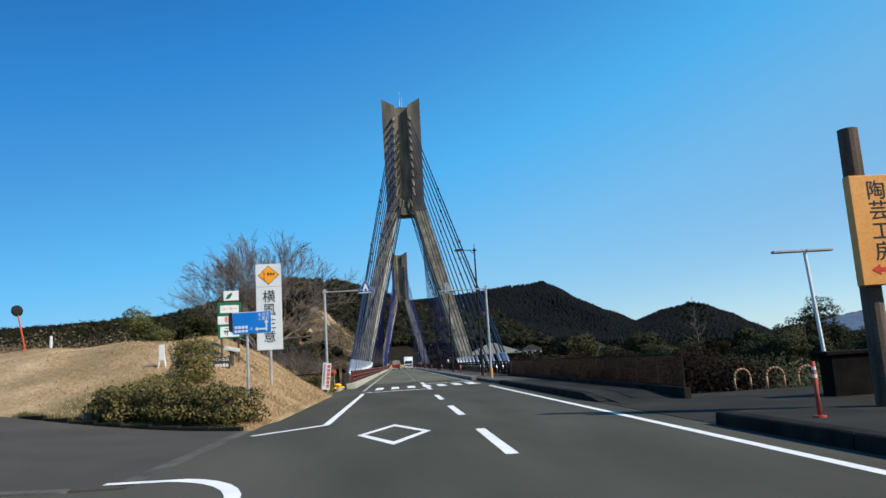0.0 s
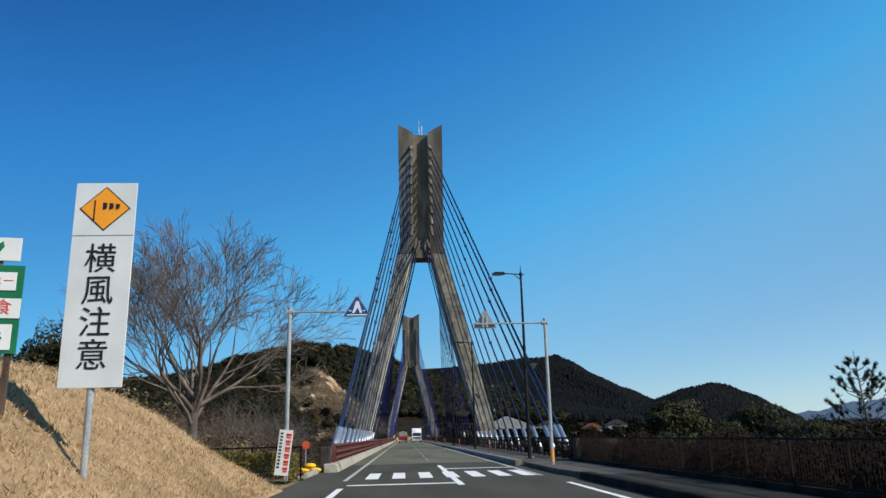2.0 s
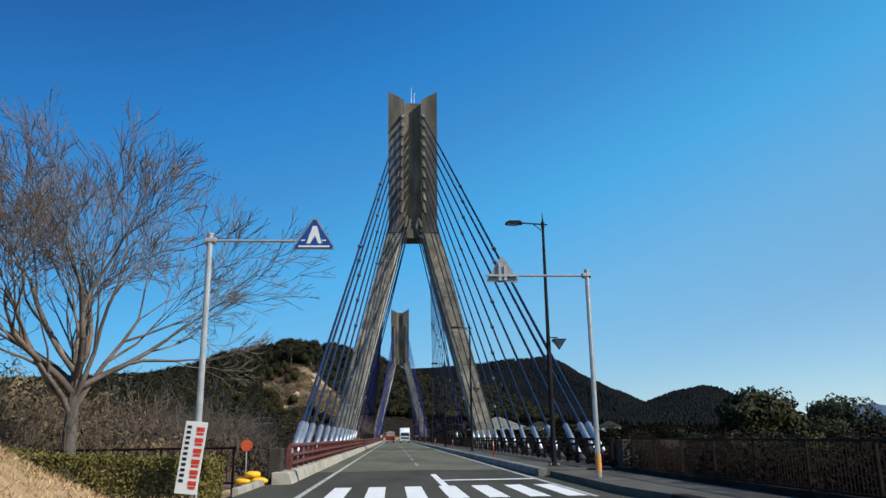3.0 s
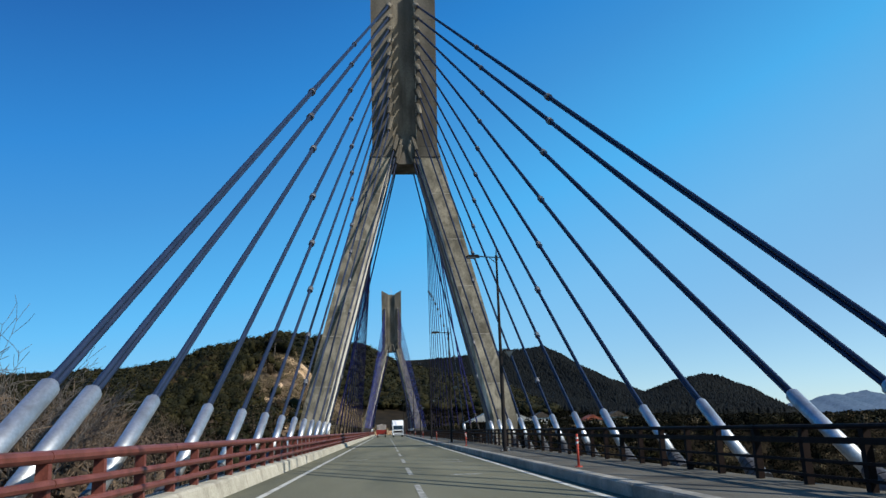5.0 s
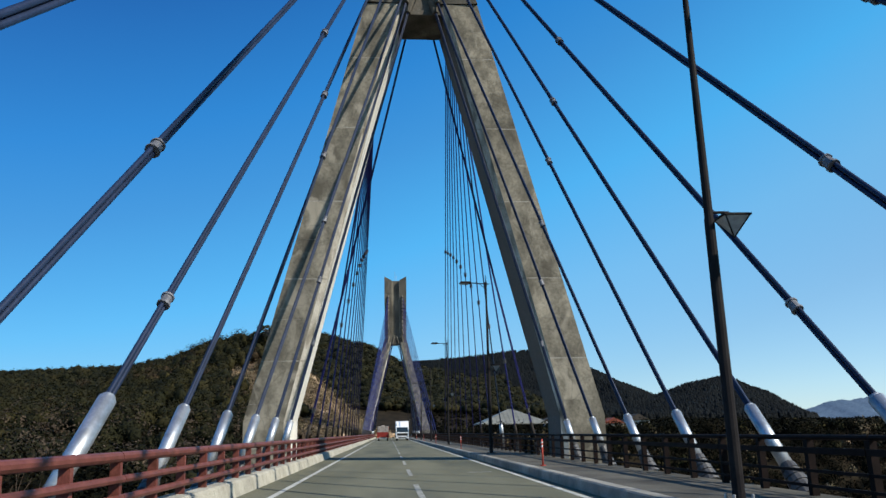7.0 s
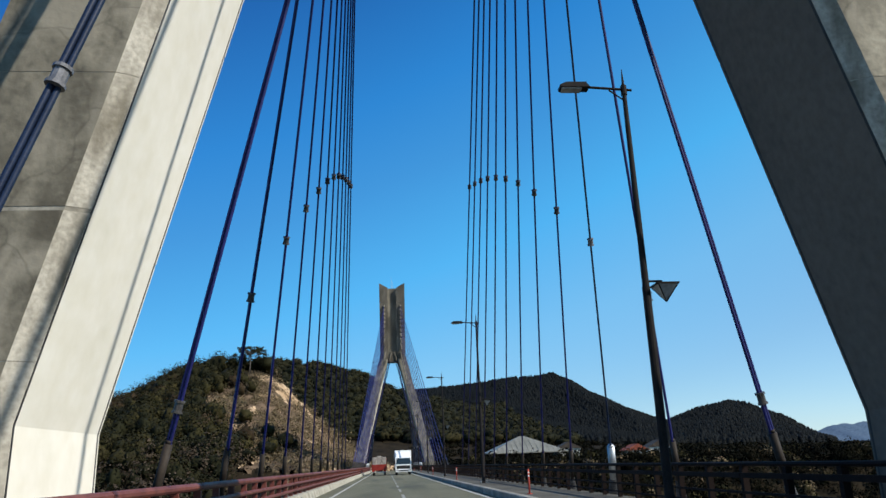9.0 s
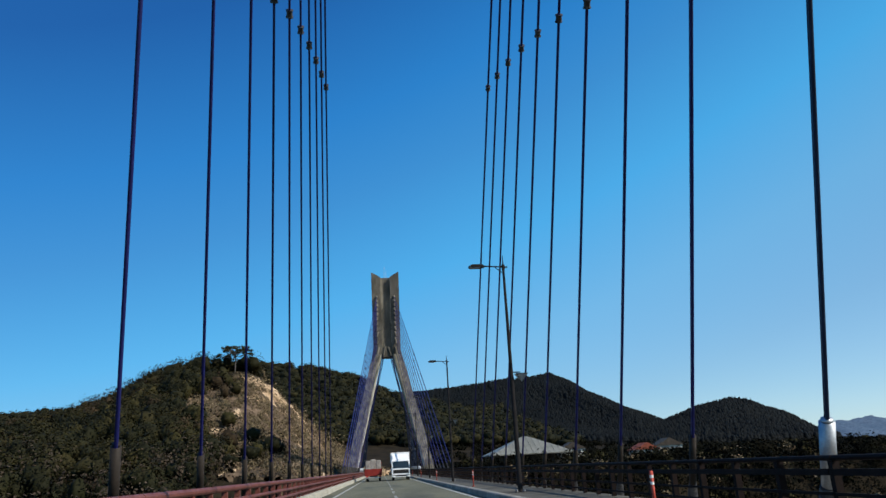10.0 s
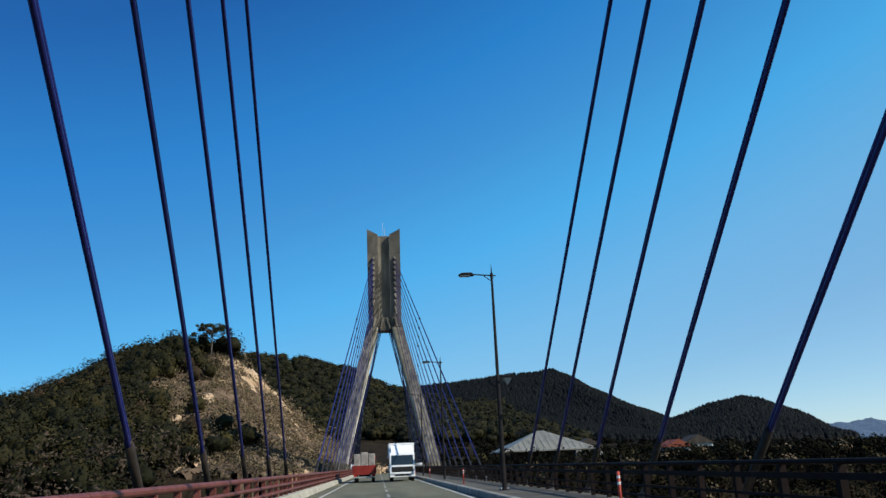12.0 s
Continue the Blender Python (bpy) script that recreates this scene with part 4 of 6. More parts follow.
# ---- street lamps ----
def street_lamp(at):
    s = thing("street_lamp", at, "tall dark brown street lamp with side lantern on footway", "street lamp", group="bridge street lamps")
    bm = bmesh.new()
    tube(bm, (0, 0, 0.03), (0, 0, 4.6), 0.1, 0.085, n=12)
    tube(bm, (0, 0, 4.6), (0, 0, 9.35), 0.075, 0.05, n=12)
    tube(bm, (0, 0, 9.35), (0, 0, 9.75), 0.035, 0.008, n=8)
    part("pole", bm, POLE_DARK, s, smooth=False)
    bm = box(bmesh.new(), -0.2, 0.2, -0.2, 0.2, 0, 0.03)
    part("base_plate", bm, POLE_DARK, s)
    for x in (-0.15, 0.15):
        for y in (-0.15, 0.15):
            part("bolt", tube(bmesh.new(), (x, y, 0.03), (x, y, 0.11), 0.025, n=6), STEEL, s)
    bm = tube(bmesh.new(), (0.18, 0, 9.22), (-0.95, 0, 9.3), 0.03, n=8)
    tube(bm, (0, 0, 9.1), (0, 0, 9.32), 0.07, n=10)
    tube(bm, (0, 0, 8.95), (-0.35, 0, 9.22), 0.02, n=6)
    part("arm", bm, POLE_DARK, s)
    bm = prism(bmesh.new(), [(-0.82, 9.24), (-0.9, 9.36), (-1.35, 9.36), (-1.5, 9.29), (-1.48, 9.24)], -0.14, 0.14)
    head = part("lamp_head", bm, POLE_DARK, s)
    part("lens", box(bmesh.new(), -1.45, -1.0, -0.11, 0.11, 9.2, 9.238), LAMP_GLASS, head, "pale glass lens")
    bm = tube(bmesh.new(), (0, 0, 4.72), (0.36, 0, 4.72), 0.025, n=8)
    part("lantern_arm", bm, POLE_DARK, s)
    bm = bmesh.new()
    tip = bm.verts.new((0.41, 0, 4.28))
    c = [bm.verts.new((0.41 + a, b, 4.62)) for a, b in ((-0.21, -0.21), (0.21, -0.21), (0.21, 0.21), (-0.21, 0.21))]
    for i in range(4):
        bm.faces.new((tip, c[(i + 1) % 4], c[i]))
    bm.faces.new(c)
    lantern = part("lantern", bm, LAMP_GLASS, s, "inverted pyramid glass lantern")
    bm = bmesh.new()
    for a, b in ((-0.21, -0.21), (0.21, -0.21), (0.21, 0.21), (-0.21, 0.21)):
        tube(bm, (0.41 + a, b, 4.62), (0.41, 0, 4.275), 0.014, n=5)
    part("lantern_frame", bm, POLE_DARK, lantern)
    part("lantern_cap", box(bmesh.new(), 0.17, 0.65, -0.24, 0.24, 4.625, 4.655), POLE_DARK, lantern)
    return s


lamp = street_lamp((4.78, 54.6, 0.22))
for k in range(1, 9):
    copy_thing(lamp, pose(4.78, 54.6 + 29.15 * k, 0.22))


def delineator(at):
    d = thing("delineator_post", at, "slim orange and white guide post on the footway kerb", "guide post", group="guide posts")
    part("tube", tube(bmesh.new(), (0, 0, 0.03), (0, 0, 0.85), 0.032, n=10), RED_POST, d, smooth=True)
    part("foot", tube(bmesh.new(), (0, 0, 0), (0, 0, 0.03), 0.1, n=10), RED_POST, d)
    for z in (0.6, 0.72):
        part("band", tube(bmesh.new(), (0, 0, z), (0, 0, z + 0.05), 0.034, n=10), WHITE, d, "white reflective band")
    return d


g = delineator((4.35, 68.4, 0.22))
for k in range(1, 8):
    copy_thing(g, pose(4.35, 68.4 + 28.6 * k, 0.22))
copy_thing(g, pose(5.05, 11.3, 0.17))


# ---- signs ----
def plate(x0, x1, z0, z1, y0=-0.012, y1=0.012):
    return box(bmesh.new(), x0, x1, y0, y1, z0, z1, 0.004)


UPRIGHT = pose(0, 0, 0, 90, 0, 0)


def crossing_sign(at, way, facing):
    """A post with an arm over the road (way -1 or 1 in x) that carries a triangular plate; facing -1: it is read from the start."""
    s = thing("crossing_sign", at, "grey steel post with overhead triangular blue crossing sign" if facing < 0 else "grey steel post with overhead crossing sign seen from behind", "road sign", group="crossing signs")
    bm = tube(bmesh.new(), (0, 0, 0), (0, 0, 5.85), 0.075, 0.065, n=12)
    tube(bm, (0, 0, 5.85), (0, 0, 5.9), 0.08, n=12)
    part("post", bm, STEEL, s)
    end = 1.95 if facing < 0 else 2.1
    bm = tube(bmesh.new(), (0, 0, 5.72), (way * end, 0, 5.72), 0.035, n=10)
    tube(bm, (-way * 0.1, 0, 5.72), (way * 0.14, 0, 5.72), 0.085, n=10)
    part("arm", bm, STEEL, s)
    cx = way * (end + 0.42)
    bm = prism(bmesh.new(), [(cx - 0.46, 5.52), (cx + 0.46, 5.52), (cx + 0.46, 5.6), (cx + 0.05, 6.27), (cx - 0.05, 6.27), (cx - 0.46, 5.6)], -0.012, 0.012)
    p = part("plate", bm, SIGN_BACK, s)
    y = facing * 0.018
    bm = prism(bmesh.new(), [(cx - 0.43, 5.545), (cx + 0.43, 5.545), (cx + 0.43, 5.6), (cx + 0.03, 6.23), (cx - 0.03, 6.23), (cx - 0.43, 5.6)], y - 0.004, y + 0.004)
    part("blue_face", bm, DEEP_BLUE, p, "blue face")
    y = facing * 0.026
    bm = box(bmesh.new(), cx - 0.36, cx + 0.36, y - 0.003, y + 0.003, 5.57, 5.61)
    box(bm, cx - 0.3, cx - 0.2, y - 0.003, y + 0.003, 5.72, 5.75)
    box(bm, cx + 0.18, cx + 0.28, y - 0.003, y + 0.003, 5.72, 5.75)
    prism(bm, [(cx - 0.17, 5.66), (cx - 0.09, 5.66), (cx + 0.02, 5.85), (cx + 0.1, 5.66), (cx + 0.18, 5.66), (cx + 0.06, 6.08), (cx - 0.04, 6.08)], y - 0.003, y + 0.003)
    part("symbol", bm, WHITE, p, "plain white wedge and bars")
    if facing > 0:
        part("post_sleeve", tube(bmesh.new(), (0, 0, 0.12), (0, 0, 0.62), 0.085, n=12), TAN_BOARD, s, "dull yellow plastic sleeve round the post foot")
        bm = box(bmesh.new(), cx - 0.5, cx + 0.5, -0.1, -0.02, 5.68, 5.74)
        box(bm, cx - 0.12, cx - 0.04, -0.09, -0.02, 5.56, 6.1)
        box(bm, cx + 0.04, cx + 0.12, -0.09, -0.02, 5.56, 6.0)
        part("bracket", bm, STEEL, p)
    return s


crossing_sign((-5.36, 43.3, 0.05), 1, -1)
crossing_sign((4.57, 47.68, 0.17), -1, 1)

s = thing("warning_board", (-5.5, 43.05, 0.12), "leaning white board with red and black lettering", "signboard")
s.rotation_euler = (0, radians(6), 0)
b = part("board", plate(-0.22, 0.24, 0.12, 1.6), WHITE, s)
bm = bmesh.new()
for z in (1.42, 1.2, 0.98, 0.76, 0.54, 0.32):
    box(bm, 0.03, 0.2, -0.02, -0.013, z - 0.02, z + 0.07)
    box(bm, 0.04, 0.19, -0.02, -0.013, z - 0.09, z - 0.04)
part("red_bars", bm, RED, b, "red bars of lettering")
bm = bmesh.new()
for j in range(11):
    box(bm, -0.17, -0.08, -0.02, -0.013, 1.45 - 0.11 * j, 1.51 - 0.11 * j)
part("black_bars", bm, BLACK, b, "black bars of lettering")
for x in (-0.2, 0.2):
    part("stake", box(bmesh.new(), x - 0.02, x + 0.02, 0.013, 0.04, -0.1, 1.4), OLD_WOOD, s)

# crosswind sign
s = thing("crosswind_sign", (-6.1, 28.6, float(height(-6.1, 28.6))), "tall white crosswind warning sign with orange diamond on steel post", "road sign")
base = s.location.z
part("post", tube(bmesh.new(), (0, 0.06, -0.3), (0, 0.06, 5.2 - base), 0.055, n=10), STEEL, s)
p = part("panel", plate(-0.48, 0.48, 2.22 - base, 5.48 - base), WHITE, s)
part("seam", box(bmesh.new(), -0.48, 0.48, -0.016, -0.012, 4.6 - base, 4.612 - base), SIGN_BACK, p)
for z in (2.6, 3.8, 5.1):
    part("rib", box(bmesh.new(), -0.46, 0.46, 0.012, 0.05, z - 0.03 - base, z + 0.03 - base), SIGN_BACK, p)
cz = 5.05 - base
part("diamond_border", prism(bmesh.new(), [(-0.4, cz), (0, cz - 0.37), (0.4, cz), (0, cz + 0.37)], -0.018, -0.013), BLACK, p)
part("diamond", prism(bmesh.new(), [(-0.375, cz), (0, cz - 0.345), (0.375, cz), (0, cz + 0.345)], -0.024, -0.019), ORANGE, p, "orange diamond")
bm = box(bmesh.new(), -0.17, -0.15, -0.03, -0.025, cz - 0.2, cz + 0.14)
for j in range(3):
    prism(bm, [(-0.03 + 0.1 * j, cz + 0.1 - 0.01 * j), (0.03 + 0.1 * j, cz + 0.09 - 0.01 * j), (0.03 + 0.1 * j, cz - 0.0), (-0.03 + 0.1 * j, cz - 0.03)], -0.03, -0.025)
part("windsock", bm, BLACK, p, "black windsock symbol")
for j, ch in enumerate("横風注意"):
    text(ch, 0.5, BLACK, p, Matrix.Translation((0, -0.018, 4.2 - 0.505 * j - base)) @ UPRIGHT)

# blue direction sign
s = thing("direction_sign", (-5.62, 21.75, float(height(-5.62, 21.75))), "blue direction sign with white arrows on steel post", "road sign")
base = s.location.z
s.rotation_euler = (0, 0, radians(-4))
part("post", tube(bmesh.new(), (0, 0.05, -0.3), (0, 0.05, 3.05 - base), 0.038, n=10), STEEL, s)
p = part("panel", plate(-0.4, 0.72, 2.5 - base, 3.13 - base), WHITE, s)
part("blue_face", box(bmesh.new(), -0.385, 0.705, -0.018, -0.013, 2.515 - base, 3.115 - base), BLUE, p, "blue face")
bm = box(bmesh.new(), 0.55, 0.6, -0.023, -0.019, 2.56 - base, 2.8 - base)
prism(bm, [(0.5, 2.8 - base), (0.65, 2.8 - base), (0.575, 2.89 - base)], -0.023, -0.019)
part("ahead_arrow", bm, WHITE, p, "white arrow")
bm = box(bmesh.new(), 0.32, 0.549, -0.023, -0.019, 2.6 - base, 2.65 - base)
prism(bm, [(0.319, 2.56 - base), (0.319, 2.69 - base), (0.24, 2.625 - base)], -0.023, -0.019)
part("side_arrow", bm, WHITE, p, "white arrow")
for z0, z1 in ((2.66, 2.74), (2.55, 2.62)):
    for j in range(4):
        part("word_bar", box(bmesh.new(), -0.34 + 0.1 * j, -0.26 + 0.1 * j, -0.023, -0.019, z0 - base, z1 - base), WHITE, p)
text("12", 0.1, WHITE, p, Matrix.Translation((0.12, -0.019, 2.635 - base)) @ UPRIGHT)
text("大分市", 0.115, WHITE, p, Matrix.Translation((0.5, -0.019, 3.03 - base)) @ UPRIGHT)
text("三重町", 0.115, WHITE, p, Matrix.Translation((0.5, -0.019, 2.92 - base)) @ UPRIGHT)
part("side_box", box(bmesh.new(), -0.5, -0.41, -0.04, 0.06, 2.6 - base, 3.12 - base), BLACK, s)

# green shop sign
s = thing("shop_sign", (-7.5, 28.2, float(height(-7.5, 28.2))), "green roadside sign board with white name plates", "signboard")
base = s.location.z
s.rotation_euler = (0, 0, radians(12))
for x in (-0.3, 0.3):
    part("post", box(bmesh.new(), x - 0.04, x + 0.04, 0.02, 0.1, -0.3, 4.0 - base), OLD_WOOD, s)
p = part("panel", plate(-0.42, 0.42, 2.72 - base, 4.05 - base, -0.02, 0.02), GREEN, s)
q = part("name_plate", plate(-0.33, 0.33, 3.66 - base, 3.94 - base, -0.035, -0.021), WHITE, p, "white name plate with red-brown lettering")
text("コーヒー", 0.15, RED, q, Matrix.Translation((0, -0.037, 3.8 - base)) @ UPRIGHT)
q = part("name_plate", plate(-0.425, 0.425, 3.24 - base, 3.54 - base, -0.035, -0.021), WHITE, p, "white band with red lettering")
text("軽食", 0.25, RED, q, Matrix.Translation((0.06, -0.037, 3.39 - base)) @ UPRIGHT)
q = part("name_plate", plate(-0.34, 0.34, 2.77 - base, 3.15 - base, -0.035, -0.021), WHITE, p, "white name plate with dark bars")
bm = bmesh.new()
for x0, x1, z0, z1 in ((-0.22, -0.04, 2.95, 2.985), (-0.18, -0.15, 2.87, 3.03), (-0.1, -0.07, 2.84, 3.03), (0.04, 0.2, 3.0, 3.03), (0.03, 0.22, 2.93, 2.96), (0.15, 0.2, 2.85, 2.925), (-0.16, 0.16, 3.07, 3.09)):
    box(bm, x0, x1, -0.041, -0.036, z0 - base, z1 - base)
part("bars", bm, BLACK, q, "bars of lettering")
q = part("top_plate", plate(-0.2, 0.34, 4.12 - base, 4.48 - base, -0.015, 0.015), WHITE, s, "white top plate with green leaf")
part("leaf_mark", prism(bmesh.new(), [(-0.14, 4.17 - base), (0.02, 4.2 - base), (0.11, 4.34 - base), (0.09, 4.42 - base), (-0.06, 4.32 - base)], -0.024, -0.016), GREEN, q, "green leaf")
part("plate_stem", box(bmesh.new(), 0.02, 0.1, 0.02, 0.06, 4.0 - base, 4.3 - base), OLD_WOOD, s)

# small wooden signpost with pale boards on the bank
s = thing("wooden_signpost", (-7.35, 27.3, float(height(-7.35, 27.3))), "weathered wooden signpost with pale arrow board on the bank", "signpost")
base = s.location.z
part("post", tube(bmesh.new(), (0.1, 0, -0.2), (0.1, 0, 2.35 - base), 0.07, n=8), OLD_WOOD, s)
b = box(bmesh.new(), -0.2, 0.35, -0.02, 0.02, -0.07, 0.07, 0.01)
bm = b
bm.transform(pose(0.05, -0.08, 2.3 - base, 0, 12, 0))
part("arrow_board", bm, CARGO, s)
s = thing("notice_board", (-7.46, 26.6, float(height(-7.46, 26.6))), "small dark notice board with white lettering on two stakes", "signboard")
base = s.location.z
q = part("name_board", box(bmesh.new(), -0.3, 0.3, -0.02, 0.02, 1.6 - base, 2.02 - base, 0.01), DARK_WALL, s, "dark board with white lettering")
text("パンの店", 0.135, WHITE, q, Matrix.Translation((0, -0.024, 1.92 - base)) @ UPRIGHT)
bm = bmesh.new()
for j in range(5):
    box(bm, -0.24 + 0.1 * j, -0.16 + 0.1 * j, -0.027, -0.021, 1.67 - base, 1.77 - base + 0.015 * (j % 2))
part("bars", bm, WHITE, q, "white bars of lettering")
for x in (-0.24, 0.24):
    part("stake", box(bmesh.new(), x - 0.03, x + 0.03, 0.021, 0.06, -0.3, 2.06 - base), OLD_WOOD, s)

# pottery sign on a round post
s = thing("pottery_sign", (7.95, 14.0, 0.0), "tan wooden pottery workshop sign on a round weathered post", "signboard")
part("post", tube(bmesh.new(), (0.0, 0.0, -0.3), (0.0, 0.0, 5.5), 0.2, 0.19, n=14), OLD_WOOD, s, "round weathered post")
p = part("board", box(bmesh.new(), -0.4, 0.5, -0.42, -0.21, 2.3, 4.45, 0.015), TAN_BOARD, s, "varnished tan board")
for j, ch in enumerate("陶芸工房"):
    text(ch, 0.4, BLACK, p, Matrix.Translation((0.12, -0.424, 4.12 - 0.4 * j)) @ UPRIGHT)
bm = prism(bmesh.new(), [(-0.2, 2.6), (-0.02, 2.5), (-0.02, 2.56), (0.4, 2.56), (0.4, 2.64), (-0.02, 2.64), (-0.02, 2.7)], -0.428, -0.421)
part("arrow", bm, RED, p, "red arrow")

# T-shaped lamp, hoops and low wall at the driveway
s = thing("park_lamp", (16.3, 30.0, float(height(16.3, 30.0))), "pale T-shaped park lamp with flat twin arms", "street lamp")
base = s.location.z
bm = tube(bmesh.new(), (0, 0, 0), (-0.35, 0, 5.0 - base), 0.08, 0.07, n=10)
part("pole", bm, WHITE, s)
for x0, x1 in ((-1.75, -0.38), (-0.32, 0.85)):
    part("lamp_arm", box(bmesh.new(), x0, x1, -0.15, 0.15, 5.0 - base, 5.1 - base, 0.02), SIGN_BACK, s)


def hoop(at):
    h = thing("hoop_barrier", at, "low curved steel hoop barrier", "barrier", group="hoop barriers")
    bm = bmesh.new()
    pts = [(-0.24, 0, 0), (-0.24, 0, 0.38)] + [(-0.24 * math.cos(a), 0, 0.38 + 0.24 * math.sin(a)) for a in np.linspace(0.4, math.pi - 0.4, 7)] + [(0.24, 0, 0.38), (0.24, 0, 0)]
    for a, b in zip(pts, pts[1:]):
        tube(bm, a, b, 0.03, n=8)
    part("tube", bm, HOOP_STEEL, h, smooth=True)
    return h


h = hoop((8.75, 21.7, 0.0))
for k, (x, y) in enumerate(((9.6, 21.4), (10.4, 21.1))):
    copy_thing(h, pose(x, y, 0, 0, 0, -15))
s = thing("low_wall", (11.0, 18.0, 0), "dark rough stone garden wall beside the driveway", "wall")
part("body", box(bmesh.new(), -2.3, 12, -1.0, -0.5, -0.3, 0.95, 0.05), SHADE_STONE, s)
part("coping", box(bmesh.new(), -2.4, 12.1, -1.07, -0.43, 0.951, 1.05, 0.02), SHADE_STONE, s)

# left: mirror, white marker, orange disc, covered kit
s = thing("traffic_mirror", (-18.5, 36.0, float(height(-18.5, 36.0))), "round dark-backed traffic mirror on a leaning orange pole", "traffic mirror")
part("pole", tube(bmesh.new(), (0, 0, -0.2), (-0.42, 0, 1.75), 0.04, n=8), ORANGE_PLASTIC, s)
face, mid = Vector((-0.78, 0.6, -0.12)).normalized(), Vector((-0.46, 0.0, 1.95))
part("back_shell", lathe(bmesh.new(), mid, face, [(-0.1, 0.0), (-0.09, 0.12), (-0.05, 0.22), (0.0, 0.27), (0.03, 0.27), (0.03, 0.23), (0.0, 0.0)], 20), RUBBER, s, "dark rounded mirror back", True)
part("mirror_face", lathe(bmesh.new(), mid, face, [(0.012, 0.0), (0.012, 0.225), (0.031, 0.225), (0.045, 0.0)], 20), MIRROR, s, "convex mirror glass")
part("bracket", tube(bmesh.new(), (-0.41, 0, 1.72), (-0.43, -0.02, 1.93), 0.025, n=6), ORANGE_PLASTIC, s)
s = thing("marker_post", (-17.4, 36.0, float(height(-17.4, 36.0))), "short white marker post on the lawn", "post")
part("stake", box(bmesh.new(), -0.05, 0.05, -0.05, 0.05, -0.2, 0.75, 0.01), WHITE, s)
s = thing("white_stand", (-9.6, 27.0, float(height(-9.6, 27.0))), "small white folding stand on the lawn", "stand")
for x in (-0.1, 0.1):
    part("leg", tube(bmesh.new(), (x * 1.4, 0, -0.1), (x * 0.3, 0, 0.8), 0.025, n=6), WHITE, s)
part("board", box(bmesh.new(), -0.1, 0.1, -0.04, -0.02, 0.25, 0.78, 0.005), WHITE, s)
s = thing("orange_disc_sign", (-5.55, 50.0, 0.0), "orange reflector disc on a thin stake", "marker")
part("stake", tube(bmesh.new(), (0, 0, -0.1), (0, 0, 1.1), 0.02, n=6), STEEL, s)
part("disc", tube(bmesh.new(), (0, -0.01, 1.15), (0, -0.04, 1.15), 0.17, n=16), ORANGE_PLASTIC, s, "orange disc")
rng = np.random.default_rng(5)
s = thing("yellow_sandbags", (-5.35, 50.0, 0.0), "heap of yellow sandbags at the bridge head", "sandbags")
for j, (x, z, r) in enumerate(((-0.25, 0.12, 0.26), (0.2, 0.12, 0.26), (0.0, 0.3, 0.24))):
    bm = bmesh.new()
    bmesh.ops.create_icosphere(bm, subdivisions=2, radius=1)
    for v in bm.verts:
        v.co = Vector((x, 0, z)) + Vector((v.co.x * r * 1.1, v.co.y * r, v.co.z * 0.11)) * (1 + 0.12 * noise.noise(v.co * 2 + Vector((j, 0, 0))))
    part("bag", bm, YELLOW, s, smooth=True)
s = thing("bridge_end_block", (-4.75, 51.2, 0.0), "dark weathered bridge end pillar", "pillar")
part("body", box(bmesh.new(), -0.3, 0.12, -0.35, 0.35, 0.0, 1.05, 0.03), DARK_WALL, s)
s = thing("bridge_end_block", (6.55, 51.6, 0.0), "dark weathered bridge end pillar", "pillar")
part("body", box(bmesh.new(), -0.2, 2.0, -0.3, 0.3, -0.3, 1.15, 0.03), DARK_WALL, s)


# ---- vehicles ----
def wheel(x, y, r, parent, mname="wheel"):
    w = part(mname, tube(bmesh.new(), (x - 0.13, y, r), (x + 0.13, y, r), r, n=18), RUBBER, parent)
    part("rim", tube(bmesh.new(), (x - 0.14, y, r), (x + 0.14, y, r), r * 0.55, n=14), STEEL, w)
    return w


def cargo_truck(at):
    t = thing("cargo_truck", at, "red flatbed truck with pale sheeted load on the bridge", "truck")
    for y in (0.9, 1.9, 5.6):
        for x in (-0.82, 0.82):
            wheel(x, y, 0.42, t)
    part("chassis", box(bmesh.new(), -0.5, 0.5, 0.2, 7.3, 0.5, 0.8, 0.03), RUBBER, t)
    part("bed", box(bmesh.new(), -1.1, 1.1, 0.0, 5.0, 0.82, 1.0, 0.02), TRUCK_RED, t)
    part("tailgate", box(bmesh.new(), -1.1, 1.1, -0.06, -0.01, 0.7, 1.55, 0.02), TRUCK_RED, t)
    for x in (-1.12, 1.07):
        part("side_gate", box(bmesh.new(), x, x + 0.05, 0.0, 5.0, 1.001, 1.55, 0.01), TRUCK_RED, t)
    bm = bmesh.new()
    for i, (x0, x1, h) in enumerate(((-1.0, -0.36, 2.6), (-0.34, 0.34, 2.75), (0.36, 1.0, 2.6))):
        for y0, y1 in ((0.15, 2.4), (2.45, 4.85)):
            box(bm, x0, x1, y0, y1, 1.002, h, 0.06)
    part("load", bm, TARP, t, "pale sheeted load")
    part("cab", box(bmesh.new(), -1.08, 1.08, 5.1, 6.9, 0.75, 2.45, 0.08), TRUCK_RED, t)
    part("rear_window", box(bmesh.new(), -0.7, 0.7, 5.08, 5.098, 1.75, 2.2), GLASS, t)
    part("bumper", box(bmesh.new(), -1.0, 1.0, -0.1, -0.02, 0.42, 0.55, 0.02), STEEL, t)
    for x in (-0.85, 0.85):
        part("tail_lamp", box(bmesh.new(), x - 0.15, x + 0.15, -0.13, -0.1, 0.58, 0.68), RED_LENS, t)
    return t


cargo_truck((-1.75, 212.0, 0.0))


